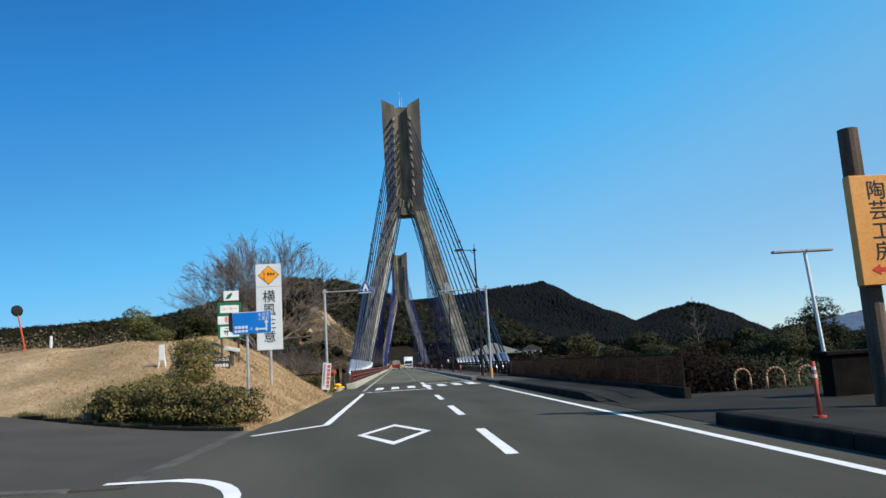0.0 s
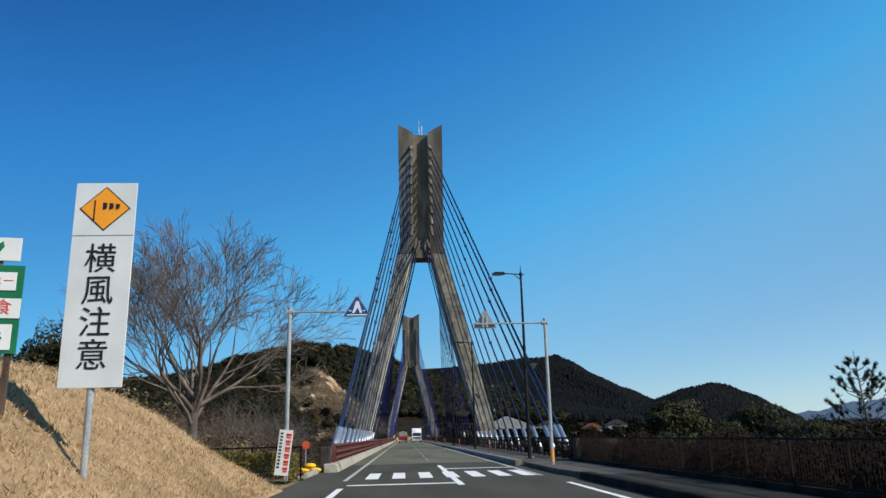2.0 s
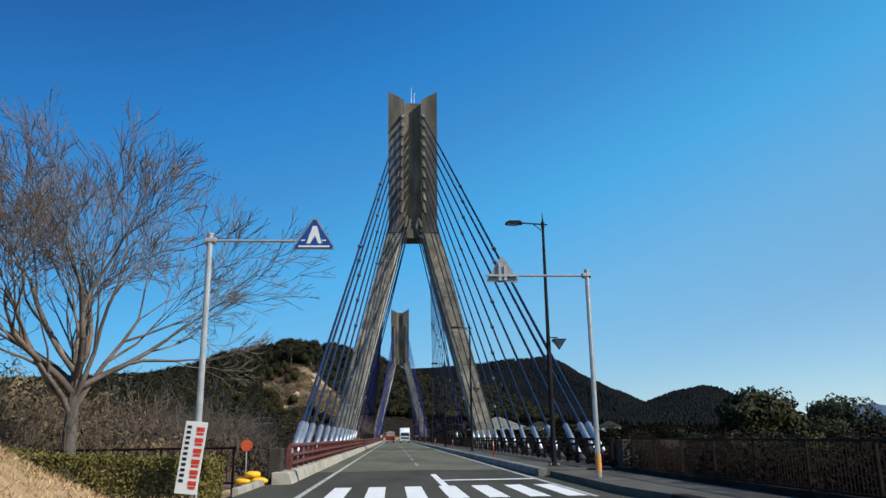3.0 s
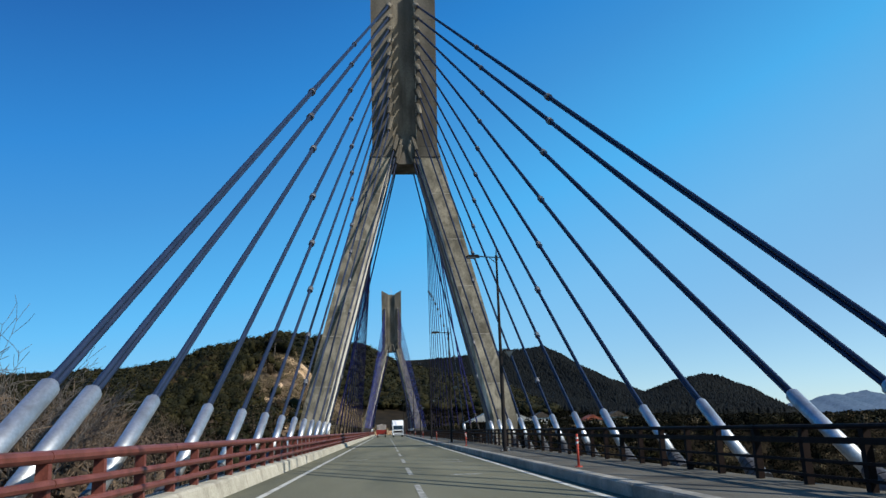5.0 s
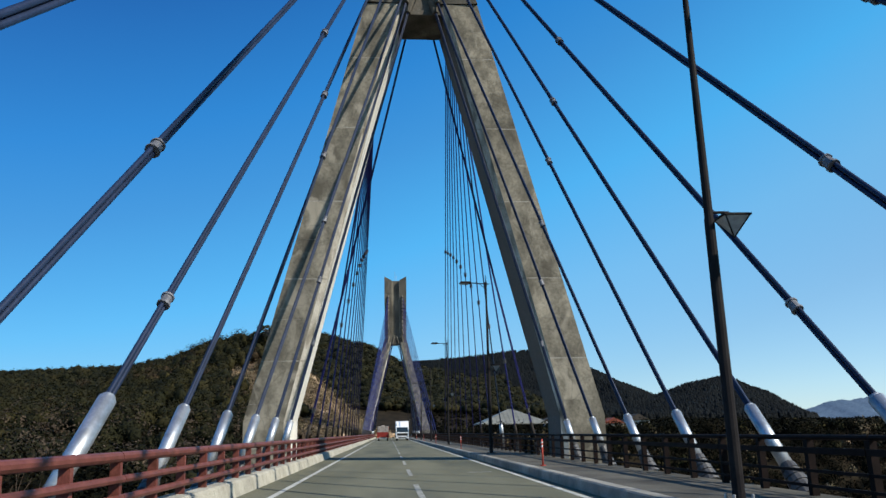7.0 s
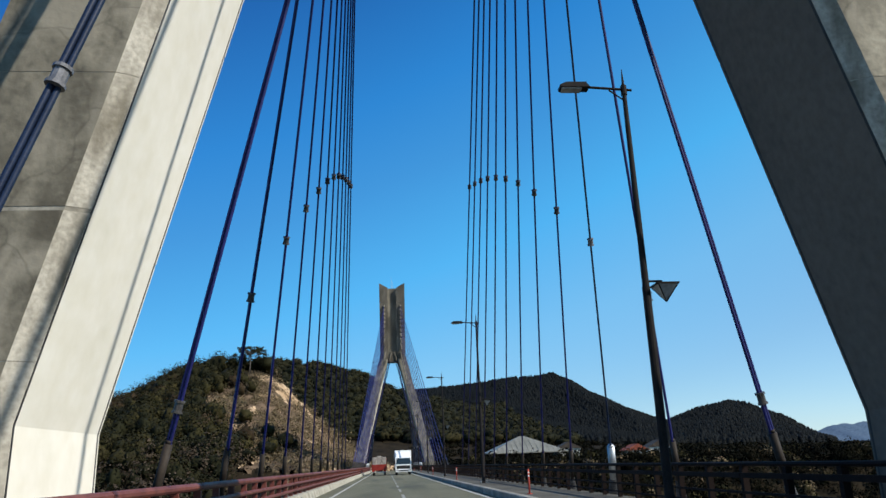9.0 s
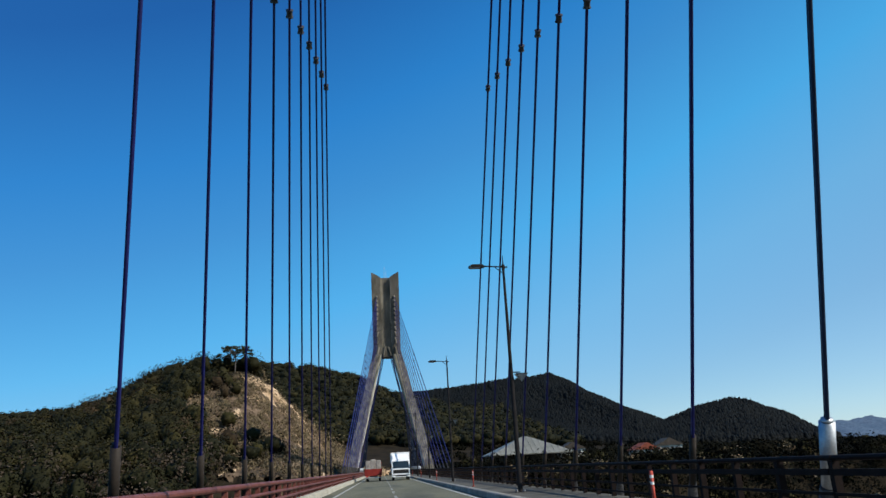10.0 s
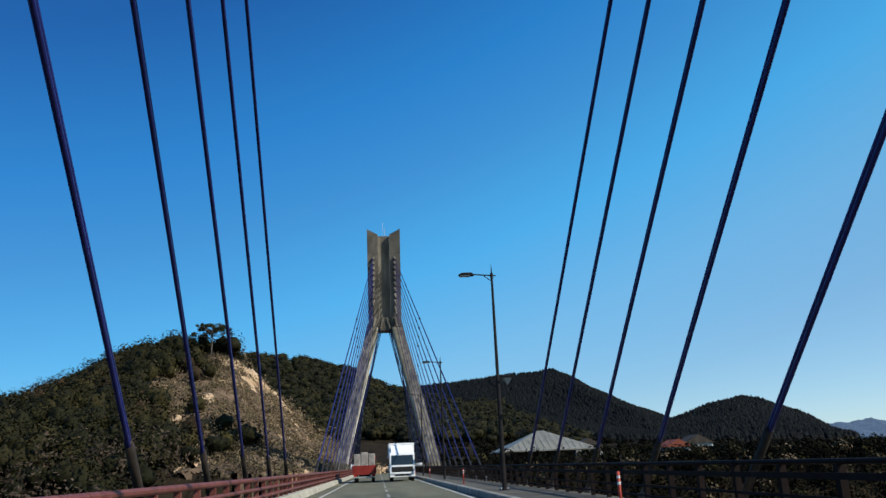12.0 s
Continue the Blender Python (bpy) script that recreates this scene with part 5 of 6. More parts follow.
def box_lorry(at):
    t = thing("box_lorry", at, "white box lorry facing the camera on the bridge", "lorry")
    for y in (1.2, 6.4, 7.5):
        for x in (-0.95, 0.95):
            wheel(x, y, 0.48, t)
    part("chassis", box(bmesh.new(), -0.5, 0.5, 0.3, 8.4, 0.55, 0.9, 0.03), RUBBER, t)
    bm = prism(bmesh.new(), [(0.0, 0.55), (0.0, 1.35), (0.22, 2.45), (0.4, 2.55), (1.95, 2.55), (1.95, 0.55)], -1.14, 1.14, "x")
    c = part("cab", bm, TRUCK_WHITE, t)
    bm = prism(bmesh.new(), [(0.015, 1.48), (0.185, 2.3), (0.165, 2.32), (-0.01, 1.48)], -1.0, 1.0, "x")
    part("windscreen", bm, GLASS, c, "dark windscreen")
    bm = bmesh.new()
    box(bm, -0.98, 0.98, -0.02, -0.004, 0.84, 1.3)
    part("grille", bm, RUBBER, c, "black front grille")
    part("bumper", box(bmesh.new(), -1.14, 1.14, -0.08, -0.021, 0.4, 0.8, 0.02), TRUCK_WHITE, c)
    part("lower_grille", box(bmesh.new(), -0.7, 0.7, -0.1, -0.081, 0.5, 0.68), RUBBER, c)
    for x in (-0.88, 0.88):
        part("headlight", box(bmesh.new(), x - 0.2, x + 0.2, -0.1, -0.081, 0.58, 0.74, 0.01), LAMP_GLASS, c)
        part("mirror", box(bmesh.new(), x * 1.42 - 0.08, x * 1.42 + 0.08, -0.1, 0.0, 1.5, 2.05, 0.02), RUBBER, c)
    part("wind_deflector", prism(bmesh.new(), [(0.5, 2.56), (1.9, 2.56), (1.9, 3.25)], -1.0, 1.0, "x"), TRUCK_WHITE, c)
    part("cargo_box", box(bmesh.new(), -1.2, 1.2, 2.05, 8.6, 0.92, 3.45, 0.03), TRUCK_WHITE, t, "plain white cargo box")
    return t


box_lorry((1.75, 210.0, 0.0))


def car(at, paint, label):
    t = thing("parked_car", at, label, "car", group="cars beyond the bridge")
    for y in (0.8, 3.3):
        for x in (-0.7, 0.7):
            wheel(x, y, 0.3, t)
    b = part("body", prism(bmesh.new(), [(0.0, 0.3), (0.0, 0.8), (0.9, 0.92), (4.1, 0.95), (4.2, 0.3)], -0.82, 0.82, "x"), paint, t)
    part("cabin", prism(bmesh.new(), [(0.9, 0.93), (1.6, 1.45), (3.4, 1.48), (4.0, 0.96)], -0.74, 0.74, "x"), GLASS, b)
    part("roof", prism(bmesh.new(), [(1.6, 1.46), (3.4, 1.485), (3.4, 1.52), (1.7, 1.51)], -0.72, 0.72, "x"), paint, b)
    return t


car((13.0, 318.0, 0.0), TRUCK_WHITE, "white car parked beyond the bridge")
car((16.0, 320.0, 0.0), CAR_BLUE, "dark blue car parked beyond the bridge")
sheet("car_park", [(5.0, 314), (62, 314), (62, 362), (5.0, 362)], 0.0, 0.5, FOOTWAY, "grey asphalt car park on the far bank", "car park")

# ---- pavilion and houses on the far bank ----
s = thing("pavilion", (41.0, 332.0, 0.0), "wide pavilion with pale pyramid metal roof and dark posts", "pavilion")
bm = bmesh.new()
apex = [bm.verts.new((-0.8, 0, 8.6)), bm.verts.new((0.8, 0, 8.6))]
e = [bm.verts.new((x, y, 3.7)) for x, y in ((-11.6, -11.6), (11.6, -11.6), (11.6, 11.6), (-11.6, 11.6))]
u = [bm.verts.new((x, y, 3.45)) for x, y in ((-11.6, -11.6), (11.6, -11.6), (11.6, 11.6), (-11.6, 11.6))]
for f in ((e[0], e[1], apex[1], apex[0]), (e[1], e[2], apex[1]), (e[2], e[3], apex[0], apex[1]), (e[3], e[0], apex[0])):
    bm.faces.new(f)
for i in range(4):
    bm.faces.new((u[i], u[(i + 1) % 4], e[(i + 1) % 4], e[i]))
bm.faces.new(u)
bmesh.ops.recalc_face_normals(bm, faces=bm.faces[:])
r = part("roof", bm, ROOF, s, "pale metal roof")
for i in range(13):
    x = -9 + 1.5 * i
    top = 3.7 + 4.9 * (1 - abs(x) / 11.6)
    bm = tube(bmesh.new(), (x, -11.55, 3.76), (x, -11.55 + 10.8 * (1 - abs(x) / 11.6), top + 0.06), 0.05, n=4)
    part("roof_seam", bm, ROOF, r)
post = None
for i in range(6):
    for y in (-9.2, 9.2):
        if post is None:
            post = part("post", box(bmesh.new(), -0.15, 0.15, -0.15, 0.15, 0, 3.44), DARK_WALL, s)
            post.location = (-9.2, y, 0)
        else:
            piece("post", post.data, s, (-9.2 + 3.68 * i, y, 0))
part("inner_wall", box(bmesh.new(), -7, 7, -6, 6, 0, 3.4), DARK_WALL, s)


def house(at, w, d, h, roof):
    b = thing("house", at, "small far house with dark walls and tiled roof", "house", group="houses on the far bank")
    wl = part("wall", box(bmesh.new(), -w / 2, w / 2, -d / 2, d / 2, 0, h), CARGO, b)
    part("roof", prism(bmesh.new(), [(-w / 2 - 0.5, h), (w / 2 + 0.5, h), (0, h + w * 0.28)], -d / 2 - 0.5, d / 2 + 0.5), roof, b)
    for x in (-w / 4, w / 4):
        q = part("window", box(bmesh.new(), x - 0.7, x + 0.7, -d / 2 - 0.05, -d / 2 - 0.001, 1.0, 2.3), STEEL, wl)
        part("pane", box(bmesh.new(), x - 0.6, x + 0.6, -d / 2 - 0.07, -d / 2 - 0.051, 1.1, 2.2), GLASS, q)
    return b


for x, y, w, roof in ((78, 338, 7, RED_ROOF), (98, 372, 9, DARK_WALL), (70, 395, 9, DARK_WALL)):
    house((x, y, float(height(x, y)) - 0.1), w, 7, 2.8, roof)

# ---- bare tree and shrubs ----
def branches(rng, start, way, length, radius, depth, out, twist=0.5, up=0.1, keep=1.0):
    """Grows a limb in short bent steps and forks it; gathers (a, b, r0, r1)."""
    p, d = np.array(start, float), np.array(way, float)
    n = 4 if depth > 1 else 3
    for i in range(n):
        d = d + rng.normal(size=3) * 0.1 + np.array([0, 0, up * 0.3])
        d /= np.linalg.norm(d)
        q = p + d * length / n
        r0, r1 = radius * (1 - 0.5 * i / n), radius * (1 - 0.5 * (i + 1) / n)
        out.append((p, q, r0, r1))
        if depth > 0 and i >= 1 and (i == n - 1 or rng.random() < keep):
            for _ in range(2 if i == n - 1 else 1):
                side = np.cross(d, rng.normal(size=3))
                side /= np.linalg.norm(side) + 1e-9
                way2 = d * rng.uniform(0.75, 1.1) + side * rng.uniform(0.35, 0.75) * (twist / 0.5)
                branches(rng, q, way2 / np.linalg.norm(way2), length * rng.uniform(0.55, 0.78), r1 * rng.uniform(0.5, 0.75), depth - 1, out, twist, up, keep)
        p = q


def limb_mesh(segs, sides=5, thin=0.006):
    """Tapered tubes for all segments, as arrays."""
    a = np.array([s[0] for s in segs])
    b = np.array([s[1] for s in segs])
    r0 = np.maximum([s[2] for s in segs], thin)
    r1 = np.maximum([s[3] for s in segs], thin * 0.8)
    d = b - a
    d /= np.linalg.norm(d, axis=1, keepdims=True) + 1e-9
    u = np.cross(d, np.array([0.31, 0.95, 0.11]))
    u /= np.linalg.norm(u, axis=1, keepdims=True) + 1e-9
    v = np.cross(d, u)
    ang = np.arange(sides) * 2 * np.pi / sides
    c, s = np.cos(ang)[None, :, None], np.sin(ang)[None, :, None]
    ringv = u[:, None] * c + v[:, None] * s
    lo, hi = a[:, None] + ringv * np.asarray(r0)[:, None, None], b[:, None] + ringv * np.asarray(r1)[:, None, None]
    verts = np.concatenate([lo, hi], 1).reshape(-1, 3)
    k = np.arange(sides)
    f = np.stack([k, (k + 1) % sides, (k + 1) % sides + sides, k + sides], -1)
    faces = (np.arange(len(segs)) * 2 * sides)[:, None, None] + f[None]
    return verts, faces.reshape(-1, 4)


rng = np.random.default_rng(11)
tz = float(height(-9.5, 46.8))
t = thing("bare_tree", (-9.5, 46.8, tz), "large bare winter tree with spreading grey-brown branches", "tree")
trunk, crown = [], []
trunk.append((np.array([0, 0, -0.3]), np.array([0.03, 0, 1.2]), 0.23, 0.18))
trunk.append((np.array([0.03, 0, 1.2]), np.array([0.0, 0.05, 3.0]), 0.18, 0.12))
for j in range(13):
    a = j * 2.4 + rng.uniform(-0.3, 0.3)
    lean = rng.uniform(0.45, 1.5) if j else 0.1
    w = np.array([math.cos(a) * lean, math.sin(a) * lean, 1.0])
    st = np.array([0.03 * math.cos(a), 0.03, 1.6 + 0.12 * j])
    branches(rng, st, w / np.linalg.norm(w), rng.uniform(2.4, 3.1), rng.uniform(0.085, 0.14), 5, crown, 0.36, 0.1, 0.72)
v, f = limb_mesh(trunk, 10)
fast("trunk", v, f, BARK, t, smooth=True)
v, f = limb_mesh(crown, 4, 0.0085)
fast("crown", v, f, TWIG, t)


def bare_shrubs(name, label, spots, rng, size, depth=3, material=BARE_WOOD):
    segs = []
    for x, y in spots:
        z = float(height(x, y)) - 0.1
        for _ in range(rng.integers(3, 6)):
            w = np.array([rng.normal() * 0.5, rng.normal() * 0.5, 1.0])
            branches(rng, (x, y, z), w / np.linalg.norm(w), size * rng.uniform(0.6, 1.3), 0.03 * size, depth, segs, 0.6, 0.03)
    v, f = limb_mesh(segs, 3, 0.008)
    return tagged(fast(name, v, f, material), label, "shrubs", kind="stuff")


rng = np.random.default_rng(3)
bare_shrubs("bare_brush", "tangle of bare brown winter brush behind the hedge", [(rng.uniform(-26, -7.5), rng.uniform(50, 98)) for _ in range(170)], rng, 1.35, 2)
bare_shrubs("bare_brush", "bare brown brush under the big tree", [(rng.uniform(-15, -8.5), rng.uniform(46, 51)) for _ in range(16)], rng, 1.3, 2)
bare_shrubs("bare_saplings", "pale bare saplings below the bridge railing", [(rng.uniform(-12.5, -8.4), rng.uniform(59, 72)) for _ in range(9)], rng, 1.75, 3, BARK)


# ---- leafy bushes, hedge, evergreen trees ----
def leafy(name, label, category, lumps, per, size, material, seed, group="", kind=""):
    rng = np.random.default_rng(seed)
    pts, ways = [], []
    for c, r in lumps:
        p, d = blob_points(rng, per, c, r)
        pts.append(p)
        ways.append(d)
    v, f = leaves(rng, np.concatenate(pts), np.concatenate(ways), size)
    return tagged(fast(name, v, f, material), label, category, group=group, kind=kind)


def on_ground(x, y, dz):
    return (x, y, float(height(x, y)) + dz)


bush = thing("azalea_bush", on_ground(-7.5, 21.5, 0), "low spreading brownish azalea bush at the junction", "bush")
rng = np.random.default_rng(21)
for i in range(7):
    c = np.array(on_ground(-5.9 - 0.6 * i, 20.7 + 0.31 * i + 0.15 * math.sin(i * 2), 0.3)) - np.array(bush.location)
    p, d = blob_points(rng, 4200, c, (0.85, 0.75, 0.58 + 0.08 * math.sin(i * 3)))
    v, f = leaves(rng, p, d, 0.045)
    fast("foliage_clump", v, f, BUSH_LEAF, bush)
    stems = [(c + np.array([0, 0, -0.6]), c + np.array([math.cos(a) * 0.5, math.sin(a) * 0.5, 0.2]), 0.02, 0.008) for a in rng.uniform(0, 6.28, 6)]
    v, f = limb_mesh(stems, 5)
    fast("stems", v, f, BARK, bush)
leafy("clipped_bush", "tall rounded yellow-green bush on the bank", "bush", [(on_ground(-7.75, 24.6, 0.7), (0.6, 0.6, 0.9)), (on_ground(-8.1, 24.9, 0.6), (0.6, 0.6, 0.8))], 5000, 0.03, HEDGE_LEAF, 22)
leafy("clipped_bush", "low yellow-green bush on the bank", "bush", [(on_ground(-8.7, 23.6, 0.3), (0.85, 0.7, 0.5))], 4000, 0.03, HEDGE_LEAF, 23)
rng = np.random.default_rng(8)
n = 38000
hx, hy, hz = rng.uniform(-11.8, -5.35, n), rng.uniform(43.8, 45.6, n), rng.uniform(0.0, 0.92, n) ** 0.8
side = rng.integers(0, 3, n)
hz = np.where(side == 0, 0.86 + rng.normal(size=n) * 0.05 + 0.04 * np.sin(hx * 3), hz)
hy = np.where(side == 1, 43.8 + rng.normal(size=n) * 0.05, hy)
hx = np.where(side == 2, -5.35 + rng.normal(size=n) * 0.05, hx)
pts = np.stack([hx, hy, hz + rise(hx) * 0.8], -1)
way = np.stack([1.0 * (side == 2), -1.0 * (side == 1), 1.0 * (side == 0)], -1)
hedge = thing("hedge", (-8.5, 44.7, 0.0), "clipped yellow-green hedge at the bridge head", "hedge")
for x0 in (-11.9, -10.6, -9.3, -8.0, -6.7):
    k = (pts[:, 0] >= x0) & (pts[:, 0] < x0 + (1.3 if x0 < -6.8 else 2.0))
    hv, hf = leaves(rng, pts[k] - np.array(hedge.location), way[k], 0.035)
    fast("foliage_clump", hv, hf, HEDGE_LEAF, hedge)
    stems = [(np.array([x0 + 0.65 + dx + 8.5, dy, -0.1 + float(rise(x0))]), np.array([x0 + 0.65 + 1.3 * dx + 8.5, 1.3 * dy, 0.7 + float(rise(x0))]), 0.025, 0.01) for dx, dy in ((-0.4, -0.5), (0.0, 0.0), (0.4, 0.5), (-0.3, 0.4), (0.3, -0.4))]
    v, f = limb_mesh(stems, 5)
    fast("stems", v, f, BARK, hedge)


def evergreen(at, h, w, seed, label="dark evergreen broadleaf tree", group="evergreen trees beside the approach", leaf=0.085, count=5200, material=None):
    rng = np.random.default_rng(seed)
    t = thing("evergreen_tree", at, label, "tree", group=group)
    segs = [(np.array([0, 0, -0.3]), np.array([0, 0, h * 0.45]), 0.05 * h * 0.5, 0.02 * h)]
    for _ in range(5):
        a = rng.uniform(0, 6.28)
        segs.append((np.array([0, 0, h * 0.3]), np.array([math.cos(a) * w * 0.3, math.sin(a) * w * 0.3, h * rng.uniform(0.5, 0.75)]), 0.012 * h, 0.005 * h))
    v, f = limb_mesh(segs, 6)
    fast("trunk", v, f, BARK, t)
    pts, ways = [], []
    for _ in range(9):
        a, rr = rng.uniform(0, 6.28), rng.uniform(0, 0.33) * w
        c = (math.cos(a) * rr, math.sin(a) * rr, h * rng.uniform(0.35, 0.86))
        s = w * rng.uniform(0.16, 0.3)
        c = (c[0], c[1], min(c[2], h - 0.9 * s))
        p, d = blob_points(rng, count // 9, c, (s, s, s * 0.85), 0.28)
        pts.append(p)
        ways.append(d)
    v, f = leaves(rng, np.concatenate(pts), np.concatenate(ways), leaf, 1.5)
    fast("crown", v, f, material or TREE_LEAF, t)
    return t


rng = np.random.default_rng(31)
for k in range(20):
    x, y = 8.2 + rng.uniform(0, 13), 23 + 1.75 * k + rng.uniform(-1, 1)
    top = rng.uniform(0.9, 1.5) if x < 13 else rng.uniform(1.3, 2.0)
    gz = float(height(x, y))
    evergreen((x, y, gz), top - gz, rng.uniform(2.4, 3.6), 100 + k, leaf=0.05, count=11000)
for k, (x, y, top, w) in enumerate(((11.05, 51.3, 2.9, 3.3), (18.4, 58.0, 2.8, 4.2), (23.4, 50.6, 2.9, 3.4), (27.3, 51.6, 4.5, 4.6), (30.5, 51.0, 3.4, 4.4), (26.0, 49.0, 2.6, 4.0))):
    gz = float(height(x, y))
    evergreen((x, y, gz), top - gz, w, 140 + k, "taller dark evergreen tree with lumpy crown behind the fence", leaf=0.075, count=16000)


def pine(at, h, w, seed, label, flat_top=False):
    """A thin pine: bent trunk, whorled limbs and separate needle tufts."""
    rng = np.random.default_rng(seed)
    t = thing("pine_tree", at, label, "tree", group="")
    segs = [(np.array([0, 0, -0.3]), np.array([0.02 * h, 0, h * 0.5]), 0.02 * h, 0.013 * h), (np.array([0.02 * h, 0, h * 0.5]), np.array([0, 0.01 * h, h * 0.97]), 0.013 * h, 0.004 * h)]
    pts, ways = [], []
    for q in range(52 if flat_top else 60):
        f = rng.uniform(0.6, 0.86) if flat_top else rng.uniform(0.35, 0.98)
        a = rng.uniform(0, 6.28)
        reach = w * 0.5 * (rng.uniform(0.25, 1.0) if flat_top else (1.08 - f) * 1.5 * rng.uniform(0.6, 1.0))
        b = np.array([math.cos(a) * reach, math.sin(a) * reach, h * f + (0.16 * h * (1 - (2 * reach / w) ** 2) if flat_top else reach * 0.5)])
        segs.append((np.array([0, 0, h * f * 0.9]), b, 0.006 * h, 0.002 * h))
        for e in range(3):
            c = b + rng.normal(size=3) * 0.05 * w * np.array([1, 1, 0.5])
            s = w * rng.uniform(0.035, 0.055)
            p, d = blob_points(rng, 60, c, (s, s, s * 0.8), 0.9)
            pts.append(p)
            ways.append(d)
    v, f = limb_mesh(segs, 6)
    fast("trunk", v, f, BARK, t)
    v, f = leaves(rng, np.concatenate(pts), np.concatenate(ways), 0.014 * w)
    fast("crown", v, f, TREE_LEAF, t)
    return t


def young_pine(at, h, w, seed, label):
    """A young pine: thin leader, limbs that sweep upward and brushes of fine needles along them."""
    rng = np.random.default_rng(seed)
    t = thing("pine_tree", at, label, "tree")
    segs = [(np.array([0, 0, -0.3]), np.array([0.02 * h, 0, h * 0.5]), 0.012 * h, 0.008 * h), (np.array([0.02 * h, 0, h * 0.5]), np.array([0, 0.01 * h, h]), 0.008 * h, 0.002 * h)]
    base, tip = [], []
    for q in range(36):
        f = rng.uniform(0.4, 0.97)
        a = rng.uniform(0, 6.28)
        reach = w * 0.5 * min(1.0, (1.06 - f) * 2.2) * rng.uniform(0.6, 1.0)
        p0 = np.array([0.0, 0.0, h * f * 0.93])
        p1 = p0 + np.array([math.cos(a) * reach * 0.6, math.sin(a) * reach * 0.6, reach * 0.25])
        p2 = p0 + np.array([math.cos(a) * reach, math.sin(a) * reach, reach * 0.75])
        segs += [(p0, p1, 0.004 * h, 0.003 * h), (p1, p2, 0.003 * h, 0.0015 * h)]
        for e in range(3):
            c = p1 + (p2 - p1) * (0.35 + 0.32 * e) + rng.normal(size=3) * 0.04
            d = (p2 - p1) / (np.linalg.norm(p2 - p1) + 1e-9) + np.array([0, 0, 0.5])
            for _ in range(52):
                n = d + rng.normal(size=3) * 0.55
                base.append(c + rng.normal(size=3) * 0.03)
                tip.append(base[-1] + n / np.linalg.norm(n) * rng.uniform(0.12, 0.24))
    v, f = limb_mesh(segs, 6)
    fast("trunk", v, f, BARK, t)
    base, tip = np.array(base), np.array(tip)
    side = np.cross(tip - base, rng.normal(size=base.shape))
    side *= 0.011 / (np.linalg.norm(side, axis=1, keepdims=True) + 1e-9)
    tri = np.stack([base - side, base + side, tip], 1).reshape(-1, 3)
    fast("needles", tri, np.arange(len(tri)).reshape(-1, 3), TREE_LEAF, t)
    return t


young_pine((18.9, 49.6, float(height(18.9, 49.6))), 4.7 - float(height(18.9, 49.6)), 3.3, 141, "thin young pine with separate needle tufts behind the fence")
pine((-42.0, 331.0, float(height(-42.0, 331.0))), 38.6 - float(height(-42.0, 331.0)), 9.5, 143, "spreading flat-topped pine on the hill crest", True)
for k, (x, y, top, w) in enumerate(((-14.2, 40, 5.4, 3.6), (-12.6, 40.4, 5.2, 3.2), (-11.4, 41.0, 4.8, 2.6), (-24.5, 66, 5.2, 4.0))):
    gz = float(height(x, y))
    evergreen((x, y, gz), top - gz, w, 160 + k, "rounded olive-green tree behind the lawn" if k == 0 else "rounded dark evergreen tree behind the lawn", "trees behind the lawn", leaf=0.05, count=12000, material=OLIVE_LEAF if k == 0 else TREE_LEAF)

# low undergrowth behind the fence
rng = np.random.default_rng(41)
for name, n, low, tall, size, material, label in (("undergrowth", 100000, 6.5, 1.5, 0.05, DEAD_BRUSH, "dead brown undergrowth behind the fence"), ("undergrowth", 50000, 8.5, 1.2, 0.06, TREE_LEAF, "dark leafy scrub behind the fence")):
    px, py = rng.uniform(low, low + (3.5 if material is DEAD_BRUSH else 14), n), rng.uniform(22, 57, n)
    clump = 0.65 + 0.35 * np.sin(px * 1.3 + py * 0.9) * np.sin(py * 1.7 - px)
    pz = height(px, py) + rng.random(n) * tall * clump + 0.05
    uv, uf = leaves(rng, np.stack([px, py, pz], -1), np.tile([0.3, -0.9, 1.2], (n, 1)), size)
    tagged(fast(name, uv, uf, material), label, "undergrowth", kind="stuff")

# ---- dry grass blades on the bank ----
rng = np.random.default_rng(51)
n = 130000
bx, by = -4.7 - 22 * rng.random(n) ** 1.6, rng.uniform(19, 46, n)
bz = height(bx, by)
keep = bz > -0.05
bx, by, bz = bx[keep], by[keep], bz[keep]
n = len(bx)
hgt, a = rng.uniform(0.03, 0.11, n) * (1 - 0.5 * smooth(-10, -14, bx)), rng.uniform(0, 6.28, n)
wx, wy = np.cos(a) * 0.012, np.sin(a) * 0.012
lx, ly = rng.normal(size=n) * 0.06, rng.normal(size=n) * 0.06
tri = np.stack([np.stack([bx - wx, by - wy, bz - 0.01], -1), np.stack([bx + wx, by + wy, bz - 0.01], -1), np.stack([bx + lx, by + ly, bz + hgt], -1)], 1).reshape(-1, 3)
tagged(fast("dry_grass", tri, np.arange(3 * n).reshape(-1, 3), DRY_GRASS), "short straw-coloured winter grass on the bank", "grass", kind="stuff")

# ---- woods on the hills ----
ball = bmesh.new()
bmesh.ops.create_icosphere(ball, subdivisions=2, radius=1)
BALL = np.array([v.co[:] for v in ball.verts]), np.array([[v.index for v in f.verts] for f in ball.faces])
ball.free()


